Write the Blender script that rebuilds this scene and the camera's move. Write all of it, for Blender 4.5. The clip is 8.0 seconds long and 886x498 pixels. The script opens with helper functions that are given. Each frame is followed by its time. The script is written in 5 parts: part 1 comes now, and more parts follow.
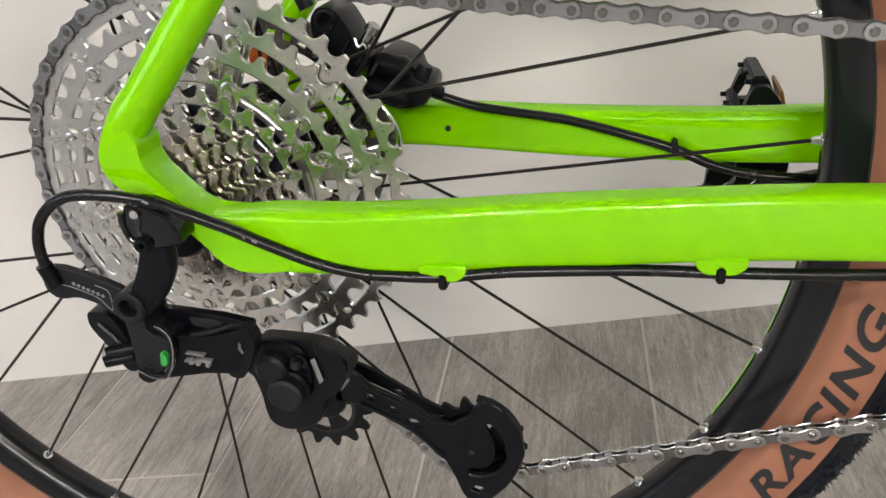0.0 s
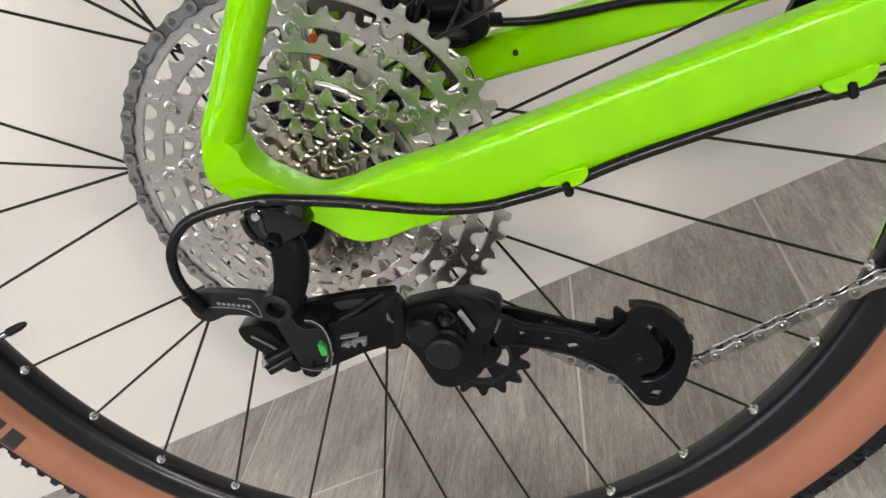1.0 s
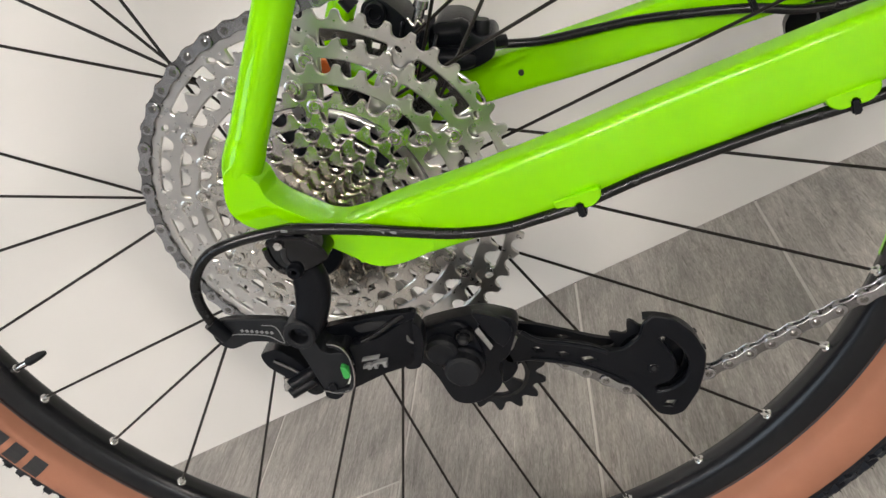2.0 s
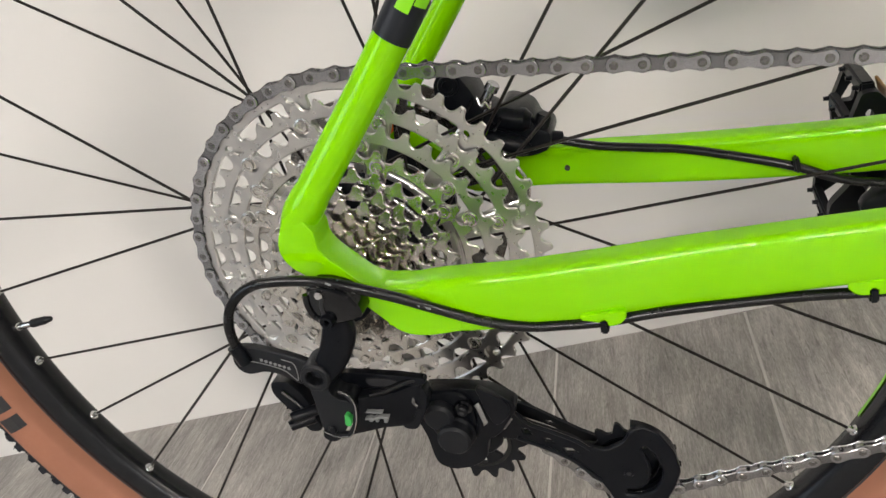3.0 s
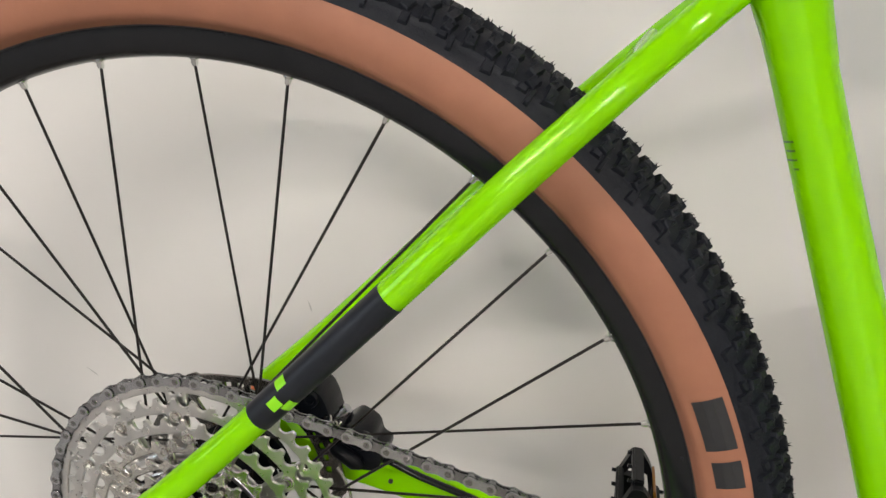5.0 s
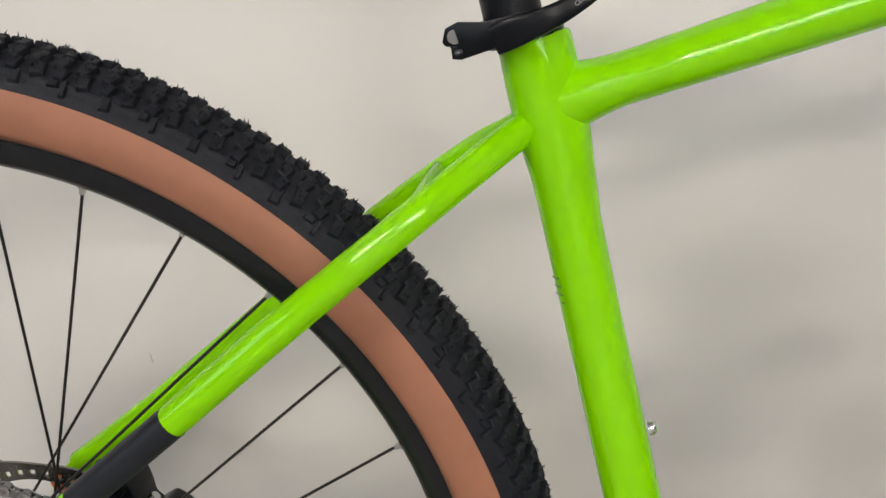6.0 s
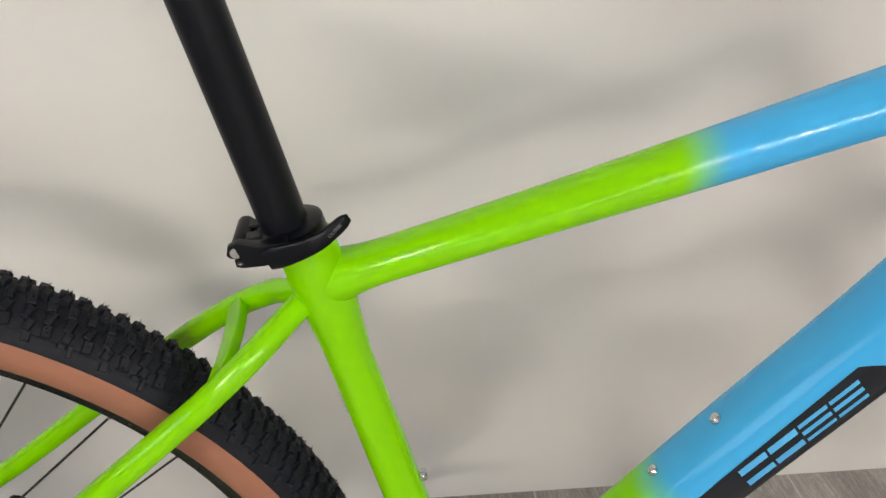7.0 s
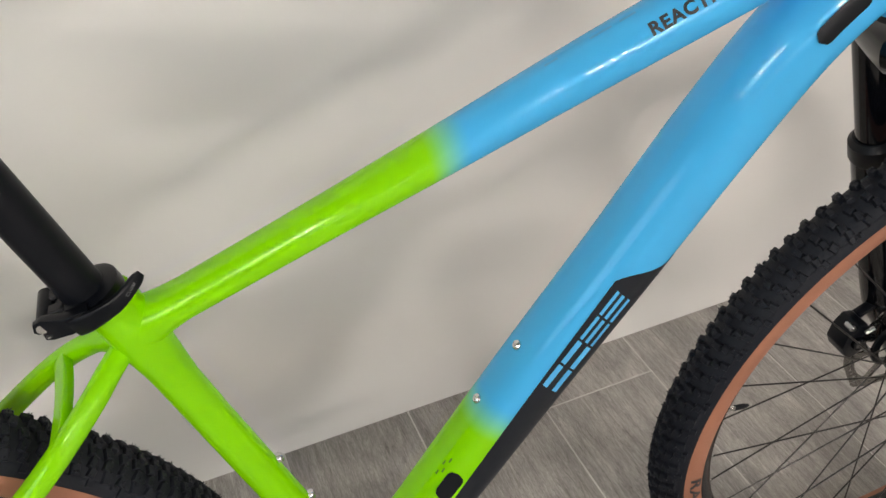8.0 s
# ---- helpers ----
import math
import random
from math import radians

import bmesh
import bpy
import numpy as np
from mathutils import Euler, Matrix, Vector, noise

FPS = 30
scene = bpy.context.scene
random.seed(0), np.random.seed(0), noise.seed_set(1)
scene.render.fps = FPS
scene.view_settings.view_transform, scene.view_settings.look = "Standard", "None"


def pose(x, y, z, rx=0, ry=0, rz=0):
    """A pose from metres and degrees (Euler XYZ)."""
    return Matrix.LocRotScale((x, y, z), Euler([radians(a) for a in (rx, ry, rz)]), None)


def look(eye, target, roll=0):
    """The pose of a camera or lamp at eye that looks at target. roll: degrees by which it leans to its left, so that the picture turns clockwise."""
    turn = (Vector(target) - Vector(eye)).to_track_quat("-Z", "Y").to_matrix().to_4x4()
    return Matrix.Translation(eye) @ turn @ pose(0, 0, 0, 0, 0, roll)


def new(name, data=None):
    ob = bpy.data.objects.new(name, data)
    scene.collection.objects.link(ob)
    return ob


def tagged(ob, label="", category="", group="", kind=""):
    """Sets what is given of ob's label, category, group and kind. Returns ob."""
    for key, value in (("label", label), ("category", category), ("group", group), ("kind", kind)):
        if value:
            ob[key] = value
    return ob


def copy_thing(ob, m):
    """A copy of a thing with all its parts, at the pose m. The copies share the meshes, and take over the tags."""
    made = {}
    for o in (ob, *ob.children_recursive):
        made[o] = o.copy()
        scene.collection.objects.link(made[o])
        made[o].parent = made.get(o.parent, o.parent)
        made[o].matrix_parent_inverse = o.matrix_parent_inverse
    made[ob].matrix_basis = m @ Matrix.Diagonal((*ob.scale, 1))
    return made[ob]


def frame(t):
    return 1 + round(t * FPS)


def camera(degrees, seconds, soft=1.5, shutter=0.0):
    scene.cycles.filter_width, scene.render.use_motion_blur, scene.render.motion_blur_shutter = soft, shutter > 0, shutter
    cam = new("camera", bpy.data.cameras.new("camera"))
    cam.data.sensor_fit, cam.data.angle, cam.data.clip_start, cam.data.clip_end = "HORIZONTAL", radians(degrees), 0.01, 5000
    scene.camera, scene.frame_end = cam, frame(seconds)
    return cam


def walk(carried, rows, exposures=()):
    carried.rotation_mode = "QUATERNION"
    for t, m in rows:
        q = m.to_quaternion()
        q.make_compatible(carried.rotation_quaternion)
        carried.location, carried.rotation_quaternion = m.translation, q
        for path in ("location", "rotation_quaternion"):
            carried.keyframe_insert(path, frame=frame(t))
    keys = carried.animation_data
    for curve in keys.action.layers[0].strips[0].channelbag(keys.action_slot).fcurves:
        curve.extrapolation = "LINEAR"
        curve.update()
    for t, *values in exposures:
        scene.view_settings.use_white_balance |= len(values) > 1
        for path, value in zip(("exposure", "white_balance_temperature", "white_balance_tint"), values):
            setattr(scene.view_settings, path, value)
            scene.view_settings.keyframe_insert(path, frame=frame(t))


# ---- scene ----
cam = camera(58.2, 8.0)
PATH = [
    (0, (0.228, -0.37, 0.486), (-0.337, 1.36, -0.343), -13.1),
    (0.2, (0.218, -0.372, 0.483), (-0.428, 1.331, -0.345), -17.8),
    (0.5, (0.208, -0.374, 0.476), (-0.515, 1.302, -0.342), -24.0),
    (1, (0.204, -0.38, 0.473), (-0.559, 1.284, -0.331), -33.2),
    (1.2, (0.204, -0.384, 0.476), (-0.555, 1.286, -0.322), -35.7),
    (2.3, (0.201, -0.384, 0.496), (-0.549, 1.292, -0.297), -33.8),
    (2.5, (0.199, -0.386, 0.506), (-0.539, 1.293, -0.292), -30.0),
    (3, (0.197, -0.391, 0.532), (-0.502, 1.306, -0.261), -21.2),
    (3.5, (0.198, -0.4, 0.565), (-0.455, 1.329, -0.2), -13.1),
    (4, (0.213, -0.414, 0.624), (-0.38, 1.356, -0.093), -7.3),
    (4.2, (0.223, -0.415, 0.641), (-0.348, 1.376, -0.04), -5.5),
    (5.3, (0.272, -0.411, 0.712), (-0.087, 1.462, 0.108), 0.4),
    (5.5, (0.284, -0.406, 0.726), (-0.025, 1.476, 0.124), 1.1),
    (6, (0.309, -0.401, 0.758), (0.147, 1.499, 0.155), 2.9),
    (6.5, (0.337, -0.407, 0.85), (0.317, 1.455, 0.121), 4.1),
    (6.8, (0.348, -0.399, 0.948), (0.448, 1.339, -0.037), 4.8),
    (7, (0.356, -0.411, 0.992), (0.528, 1.278, -0.066), 4.1),
    (7.5, (0.373, -0.445, 1.057), (0.712, 1.124, -0.136), 1.6),
    (8, (0.4, -0.432, 1.077), (0.889, 1.054, -0.169), -1.6),
]
walk(cam, [(t, look(e, g, r)) for t, e, g, r in PATH], [(0, -0.13), (1.2, -0.12), (2.5, -0.15), (4, -0.27), (5.5, -0.32), (6.2, -0.40), (7.0, -0.38), (8, -0.38)])

# ---- world and lamps ----
world = bpy.data.worlds.new("world")
scene.world = world
world.use_nodes = True
world.node_tree.nodes["Background"].inputs[0].default_value = (0.9, 0.95, 1.0, 1)
world.node_tree.nodes["Background"].inputs[1].default_value = 0.05

WINDOW_W, FRONT_W = 40.0, 70.0        # daylight through the side window, and the added highlight strip behind the camera
WALL_Y, WALL_TURN = 0.405, math.atan(0.0705)      # the wall's line on the floor
ROOM = Matrix.Translation((0, WALL_Y, 0)) @ Matrix.Rotation(WALL_TURN, 4, "Z")   # wall along x, room towards -y


def area_lamp(name, m, sx, sy, watts, colour):
    data = bpy.data.lights.new(name, "AREA")
    data.shape, data.size, data.size_y, data.energy, data.color = "RECTANGLE", sx, sy, watts, colour
    ob = new(name, data)
    ob.matrix_world = m
    return ob


# ---- materials ----
def material(name, colour, rough=0.5, metal=0.0, coat=0.0, vary=0.12, scale=40.0, bump=0.0, bump_scale=300.0, rough_vary=0.1, spec=0.5):
    m = bpy.data.materials.new(name)
    m.use_nodes = True
    nt = m.node_tree
    b = nt.nodes["Principled BSDF"]
    b.inputs["Metallic"].default_value = metal
    b.inputs["Coat Weight"].default_value = coat
    b.inputs["Coat Roughness"].default_value = 0.03
    b.inputs["Specular IOR Level"].default_value = spec
    co = nt.nodes.new("ShaderNodeTexCoord")
    n1 = nt.nodes.new("ShaderNodeTexNoise")
    n1.inputs["Scale"].default_value, n1.inputs["Detail"].default_value = scale, 6
    nt.links.new(co.outputs["Object"], n1.inputs["Vector"])
    mix = nt.nodes.new("ShaderNodeMix")
    mix.data_type = "RGBA"
    mix.inputs[6].default_value = (*[c * (1 - vary) for c in colour], 1)
    mix.inputs[7].default_value = (*[min(1, c * (1 + vary)) for c in colour], 1)
    nt.links.new(n1.outputs["Fac"], mix.inputs[0])
    nt.links.new(mix.outputs[2], b.inputs["Base Color"])
    mr = nt.nodes.new("ShaderNodeMapRange")
    mr.inputs["To Min"].default_value = max(0.02, rough * (1 - rough_vary * 2))
    mr.inputs["To Max"].default_value = min(1, rough * (1 + rough_vary * 2))
    n2 = nt.nodes.new("ShaderNodeTexNoise")
    n2.inputs["Scale"].default_value, n2.inputs["Detail"].default_value = scale * 5, 4
    nt.links.new(co.outputs["Object"], n2.inputs["Vector"])
    nt.links.new(n2.outputs["Fac"], mr.inputs["Value"])
    nt.links.new(mr.outputs[0], b.inputs["Roughness"])
    if bump:
        n3 = nt.nodes.new("ShaderNodeTexNoise")
        n3.inputs["Scale"].default_value, n3.inputs["Detail"].default_value = bump_scale, 5
        nt.links.new(co.outputs["Object"], n3.inputs["Vector"])
        bp = nt.nodes.new("ShaderNodeBump")
        bp.inputs["Strength"].default_value, bp.inputs["Distance"].default_value = bump, 0.001
        nt.links.new(n3.outputs["Fac"], bp.inputs["Height"])
        nt.links.new(bp.outputs["Normal"], b.inputs["Normal"])
    return m


def fade_paint(name, first, second, origin, way, a, b):
    """Gloss paint that fades from the first colour to the second between a and b metres along way from origin."""
    m = material(name, first, rough=0.45, coat=0.65, vary=0.03, rough_vary=0.05, spec=0.0)
    nt = m.node_tree
    bs = nt.nodes["Principled BSDF"]
    co = nt.nodes.new("ShaderNodeTexCoord")
    sub = nt.nodes.new("ShaderNodeVectorMath")
    sub.operation = "SUBTRACT"
    sub.inputs[1].default_value = origin
    dot = nt.nodes.new("ShaderNodeVectorMath")
    dot.operation = "DOT_PRODUCT"
    dot.inputs[1].default_value = Vector(way).normalized()
    mr = nt.nodes.new("ShaderNodeMapRange")
    mr.interpolation_type = "SMOOTHSTEP"
    mr.inputs["From Min"].default_value, mr.inputs["From Max"].default_value = a, b
    mix = nt.nodes.new("ShaderNodeMix")
    mix.data_type = "RGBA"
    mix.inputs[6].default_value, mix.inputs[7].default_value = (*first, 1), (*second, 1)
    nt.links.new(co.outputs["Object"], sub.inputs[0])
    nt.links.new(sub.outputs[0], dot.inputs[0])
    nt.links.new(dot.outputs["Value"], mr.inputs["Value"])
    nt.links.new(mr.outputs[0], mix.inputs[0])
    nt.links.new(mix.outputs[2], bs.inputs["Base Color"])
    return m


GREEN, BLUE = (0.245, 0.67, 0.0), (0.065, 0.44, 0.82)
M_GREEN = material("green_paint", GREEN, rough=0.45, coat=0.65, vary=0.03, rough_vary=0.05, spec=0.0)
M_TT = fade_paint("fading_top_paint", GREEN, BLUE, (0.545, 0, 0.797), (0.93, 0, 0.10), -0.016, 0.016)
M_DT = fade_paint("fading_down_paint", GREEN, BLUE, (0.565, 0, 0.535), (0.40, 0, 0.92), -0.020, 0.020)
M_BLUE = material("blue_paint", BLUE, rough=0.45, coat=0.65, vary=0.03, rough_vary=0.05, spec=0.0)
M_DECAL = material("black_decal", (0.012, 0.014, 0.019), rough=0.4, vary=0.1, spec=0.3)
M_LIME = material("lime_decal", (0.26, 0.72, 0.01), rough=0.35, vary=0.03)
M_SKY = material("sky_decal", (0.09, 0.45, 0.80), rough=0.35, vary=0.03)
M_INK = material("dark_ink", (0.02, 0.02, 0.022), rough=0.5)
M_TAN = material("tan_sidewall", (0.34, 0.142, 0.082), rough=0.62, vary=0.10, scale=60, bump=0.15, bump_scale=1500)
M_RUBBER = material("tread_rubber", (0.0078, 0.0093, 0.0142), rough=0.60, spec=0.25, vary=0.25, scale=90, bump=0.3, bump_scale=900)
M_RIM = material("black_anodised_rim", (0.0062, 0.0070, 0.0090), rough=0.25, vary=0.15, spec=0.4)
M_SPOKE = material("black_spoke", (0.022, 0.019, 0.017), rough=0.32, metal=0.5)
M_NIPPLE = material("silver_nipple", (0.72, 0.72, 0.70), rough=0.25, metal=1.0)
M_STEEL = material("nickel_steel", (0.66, 0.635, 0.595), rough=0.26, metal=1.0, vary=0.10, scale=60, bump=0.02, bump_scale=500)
M_ALU = material("satin_alloy", (0.68, 0.665, 0.645), rough=0.29, metal=1.0, vary=0.08, scale=60, bump=0.02, bump_scale=500)
M_WARM = material("warm_nickel_steel", (0.66, 0.605, 0.525), rough=0.26, metal=1.0, vary=0.10, scale=60, bump=0.02, bump_scale=500)
M_CHAIN = material("chain_steel", (0.45, 0.45, 0.465), rough=0.24, metal=1.0, vary=0.2, scale=200, bump=0.1, bump_scale=900)
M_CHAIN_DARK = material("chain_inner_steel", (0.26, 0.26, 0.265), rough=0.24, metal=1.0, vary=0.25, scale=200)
M_BLACK = material("black_alloy", (0.0034, 0.0042, 0.0064), rough=0.30, spec=0.2, vary=0.2, scale=120, bump=0.1, bump_scale=1200)
M_GLOSS = material("gloss_black", (0.0026, 0.0030, 0.0042), rough=0.12, vary=0.1, spec=0.5)
M_SATIN = material("satin_black_cover", (0.0070, 0.0080, 0.0105), rough=0.5, vary=0.15, spec=0.3)
M_MATT = material("matt_black_post", (0.0045, 0.0052, 0.0075), rough=0.40, spec=0.2, vary=0.12, scale=80, bump=0.08, bump_scale=1500)
M_PLASTIC = material("black_plastic", (0.0045, 0.0052, 0.0070), rough=0.42, vary=0.2, spec=0.25)
M_HOSE = material("black_hose", (0.0035, 0.0038, 0.0045), rough=0.26, vary=0.15, spec=0.4)
M_DISC = material("brake_steel", (0.26, 0.25, 0.235), rough=0.26, metal=1.0, vary=0.15, scale=60)
M_CHROME = material("bolt_steel", (0.75, 0.75, 0.74), rough=0.18, metal=1.0)
M_FAINT = material("faint_blue_print", (0.045, 0.33, 0.64), rough=0.5)
M_SCUFF = material("grey_scuff", (0.50, 0.49, 0.47), rough=0.7)
M_AMBER = material("amber_plastic", (0.30, 0.13, 0.02), rough=0.3)
M_ORANGE = material("orange_cap", (0.80, 0.16, 0.02), rough=0.4)
M_GREY = material("grey_print", (0.22, 0.225, 0.23), rough=0.5)
M_FADED = material("faded_print", (0.07, 0.20, 0.01), rough=0.5)
M_WALL = material("white_wall_paint", (0.75, 0.73, 0.70), rough=0.55, vary=0.035, scale=2.5, bump=0.05, bump_scale=500)
# unseen walls and ceiling, coloured dark so gloss paint and metal reflect less light
M_FAR = material("darkened_unseen_wall", (0.16, 0.157, 0.155), rough=0.7, vary=0.06, scale=2)
M_CEIL = material("ceiling_paint", (0.42, 0.415, 0.405), rough=0.8, vary=0.03, scale=3)
M_LAMP = bpy.data.materials.new("lamp_glow")
M_LAMP.use_nodes = True
M_LAMP.node_tree.nodes["Principled BSDF"].inputs["Emission Color"].default_value = (1, 0.92, 0.845, 1)
M_LAMP.node_tree.nodes["Principled BSDF"].inputs["Emission Strength"].default_value = 225.0


def plank_material():
    m = material("grey_wood_tile", (0.20, 0.175, 0.15), rough=0.42, vary=0.1)
    nt = m.node_tree
    b = nt.nodes["Principled BSDF"]
    co, info = nt.nodes.new("ShaderNodeTexCoord"), nt.nodes.new("ShaderNodeObjectInfo")
    add = nt.nodes.new("ShaderNodeVectorMath")
    add.operation = "ADD"
    sc = nt.nodes.new("ShaderNodeVectorMath")
    sc.operation = "SCALE"
    sc.inputs[0].default_value = (17, 31, 7)
    nt.links.new(info.outputs["Random"], sc.inputs["Scale"])
    nt.links.new(co.outputs["Object"], add.inputs[0])
    nt.links.new(sc.outputs[0], add.inputs[1])
    def noise(stretch, scale, detail, distortion):
        mp = nt.nodes.new("ShaderNodeMapping")
        mp.inputs["Scale"].default_value = (1.0, stretch, 1.0)
        nt.links.new(add.outputs[0], mp.inputs["Vector"])
        n = nt.nodes.new("ShaderNodeTexNoise")
        n.inputs["Scale"].default_value, n.inputs["Detail"].default_value, n.inputs["Distortion"].default_value = scale, detail, distortion
        nt.links.new(mp.outputs[0], n.inputs["Vector"])
        return n.outputs["Fac"]

    def ramp(value, lo, a, hi, c):
        r = nt.nodes.new("ShaderNodeValToRGB")
        r.color_ramp.elements[0].position, r.color_ramp.elements[0].color = lo, (*a, 1)
        r.color_ramp.elements[1].position, r.color_ramp.elements[1].color = hi, (*c, 1)
        nt.links.new(value, r.inputs[0])
        return r.outputs[0]

    def times(a, c):
        m2 = nt.nodes.new("ShaderNodeMix")
        m2.data_type, m2.blend_type = "RGBA", "MULTIPLY"
        m2.inputs[0].default_value = 1
        nt.links.new(a, m2.inputs[6])
        nt.links.new(c, m2.inputs[7])
        return m2.outputs[2]

    fine = noise(0.17, 380, 6, 2.2)
    wide = noise(0.11, 60, 6, 2.2)
    cloud = noise(0.5, 11, 5, 0.8)
    colour = ramp(fine, 0.36, (0.305, 0.292, 0.278), 0.64, (0.440, 0.421, 0.401))
    colour = times(colour, ramp(wide, 0.34, (0.82, 0.81, 0.80), 0.64, (1.10, 1.10, 1.10)))
    vein = noise(0.07, 120, 10, 2.4)
    colour = times(colour, ramp(vein, 0.42, (0.93, 0.925, 0.92), 0.62, (1.07, 1.07, 1.07)))
    line = noise(0.09, 330, 4, 2.0)
    colour = times(colour, ramp(line, 0.50, (0.96, 0.96, 0.96), 0.66, (1.15, 1.15, 1.15)))
    pore = noise(0.10, 300, 3, 1.4)
    colour = times(colour, ramp(pore, 0.30, (0.68, 0.67, 0.66), 0.41, (1.0, 1.0, 1.0)))
    colour = times(colour, ramp(cloud, 0.32, (0.74, 0.735, 0.73), 0.68, (1.18, 1.17, 1.15)))
    colour = times(colour, ramp(info.outputs["Random"], 0.0, (0.88, 0.88, 0.88), 1.0, (1.08, 1.08, 1.08)))
    nt.links.new(colour, b.inputs["Base Color"])
    bp = nt.nodes.new("ShaderNodeBump")
    bp.inputs["Strength"].default_value, bp.inputs["Distance"].default_value = 0.12, 0.001
    nt.links.new(fine, bp.inputs["Height"])
    nt.links.new(bp.outputs["Normal"], b.inputs["Normal"])
    return m


M_PLANK = plank_material()
M_GROUT = material("pale_grout", (0.60, 0.58, 0.55), rough=0.9, vary=0.1)


# ---- building helpers ----
def mesh_of(name, verts, faces, smooth=False):
    me = bpy.data.meshes.new(name)
    me.from_pydata([tuple(v) for v in verts], [], faces)
    me.update()
    if smooth:
        me.polygons.foreach_set("use_smooth", [True] * len(me.polygons))
    return me


def part(name, data, mat, parent=None, label="", smooth=False, m=None):
    """One mesh object, from a bmesh or a mesh, under a thing or a part."""
    if isinstance(data, bmesh.types.BMesh):
        bmesh.ops.recalc_face_normals(data, faces=data.faces)
        me = bpy.data.meshes.new(name)
        data.to_mesh(me)
        data.free()
    else:
        me = data
    if smooth:
        me.polygons.foreach_set("use_smooth", [True] * len(me.polygons))
        me.set_sharp_from_angle(angle=radians(35))
    if mat and not me.materials:
        me.materials.append(mat)
    ob = new(name, me)
    if parent:
        ob.parent = parent
    if m is not None:
        ob.matrix_basis = m
    return tagged(ob, label)


def smooth_path(pts, n=8):
    """Points along a Catmull-Rom curve through pts, whose rows may carry more than three numbers."""
    P = [np.array(p, float) for p in pts]
    P = [2 * P[0] - P[1]] + P + [2 * P[-1] - P[-2]]
    out = []
    for i in range(1, len(P) - 2):
        for k in range(n):
            t = k / n
            a, b, c, d = P[i - 1:i + 3]
            out.append(0.5 * (2 * b + (c - a) * t + (2 * a - 5 * b + 4 * c - d) * t * t + (3 * b - a - 3 * c + d) * t ** 3))
    out.append(P[-2])
    return out


def sweep(rows, segs=16, square=2.0, up=(0, 1, 0), caps=True, bm=None):
    """A tube along rows of x, y, z, half width across up, half width along up. square: 2 is an ellipse, more is boxier."""
    bm = bm or bmesh.new()
    rings = []
    up = Vector(up)
    for i, r in enumerate(rows):
        p = Vector(r[:3])
        a, b = rows[max(0, i - 1)], rows[min(len(rows) - 1, i + 1)]
        d = (Vector(b[:3]) - Vector(a[:3])).normalized()
        side = d.cross(up).normalized()
        top = side.cross(d).normalized()
        ring = []
        for k in range(segs):
            t = 2 * math.pi * k / segs
            c, s = math.cos(t), math.sin(t)
            e = 2 / square
            cx, sx = math.copysign(abs(c) ** e, c), math.copysign(abs(s) ** e, s)
            ring.append(bm.verts.new(p + side * (r[3] * cx) + top * (r[4] * sx)))
        rings.append(ring)
    for A, B in zip(rings, rings[1:]):
        for k in range(segs):
            bm.faces.new((A[k], A[(k + 1) % segs], B[(k + 1) % segs], B[k]))
    if caps:
        bm.faces.new(rings[0][::-1])
        bm.faces.new(rings[-1])
    return bm


def tube(pts, radius, segs=14, n=6, up=(0, 1, 0.013), bm=None):
    return sweep([(*p[:3], radius, radius) for p in smooth_path(pts, n)], segs, up=up, bm=bm)


def plate(outline, y0, y1, bevel=0.0, segments=1, holes=(), bm=None):
    """A plate with an outline in x and z, from y0 (near) to y1 (far)."""
    bm2 = bmesh.new()
    front = [bm2.verts.new((x, y0, z)) for x, z in outline]
    back = [bm2.verts.new((x, y1, z)) for x, z in outline]
    n = len(outline)
    bm2.faces.new(front)
    bm2.faces.new(back[::-1])
    for k in range(n):
        bm2.faces.new((front[k], back[k], back[(k + 1) % n], front[(k + 1) % n]))
    bmesh.ops.recalc_face_normals(bm2, faces=bm2.faces)
    if bevel:
        sharp = [e for e in bm2.edges if len(e.link_faces) == 2 and e.calc_face_angle(0) > 0.5]
        bmesh.ops.bevel(bm2, geom=sharp, offset=bevel, segments=segments, profile=0.6, affect="EDGES", clamp_overlap=True)
    if bm is None:
        return bm2
    return join(bm, bm2)


def join(bm, other):
    me = bpy.data.meshes.new("joint")
    other.to_mesh(me)
    other.free()
    bm.from_mesh(me)
    bpy.data.meshes.remove(me)
    return bm


def rounded(outline, r=0.004, n=4):
    """An outline with its corners rounded."""
    out = []
    P = [np.array(p, float) for p in outline]
    for i, p in enumerate(P):
        a, b = P[i - 1] - p, P[(i + 1) % len(P)] - p
        la, lb = np.hypot(*a), np.hypot(*b)
        q = min(r[i] if isinstance(r, list) else r, la * 0.45, lb * 0.45)
        s, e = p + a / la * q, p + b / lb * q
        for k in range(n + 1):
            t = k / n
            out.append(tuple((1 - t) ** 2 * s + 2 * t * (1 - t) * p + t * t * e))
    return out


def lathe(profile, segs=96, centre=(0, 0, 0), closed=False, a0=0.0, a1=360.0):
    """A mesh turned round the y axis from rows of radius and y."""
    cx, cy, cz = centre
    full = abs(a1 - a0 - 360) < 1e-6
    n = segs if full else segs + 1
    verts, faces = [], []
    for k in range(n):
        t = radians(a0 + (a1 - a0) * k / segs)
        for r, y in profile:
            verts.append((cx + r * math.cos(t), cy + y, cz + r * math.sin(t)))
    m = len(profile)
    for k in range(n if full else n - 1):
        j = (k + 1) % n
        for i in range(m if closed else m - 1):
            i2 = (i + 1) % m
            faces.append((k * m + i, k * m + i2, j * m + i2, j * m + i))
    return verts, faces


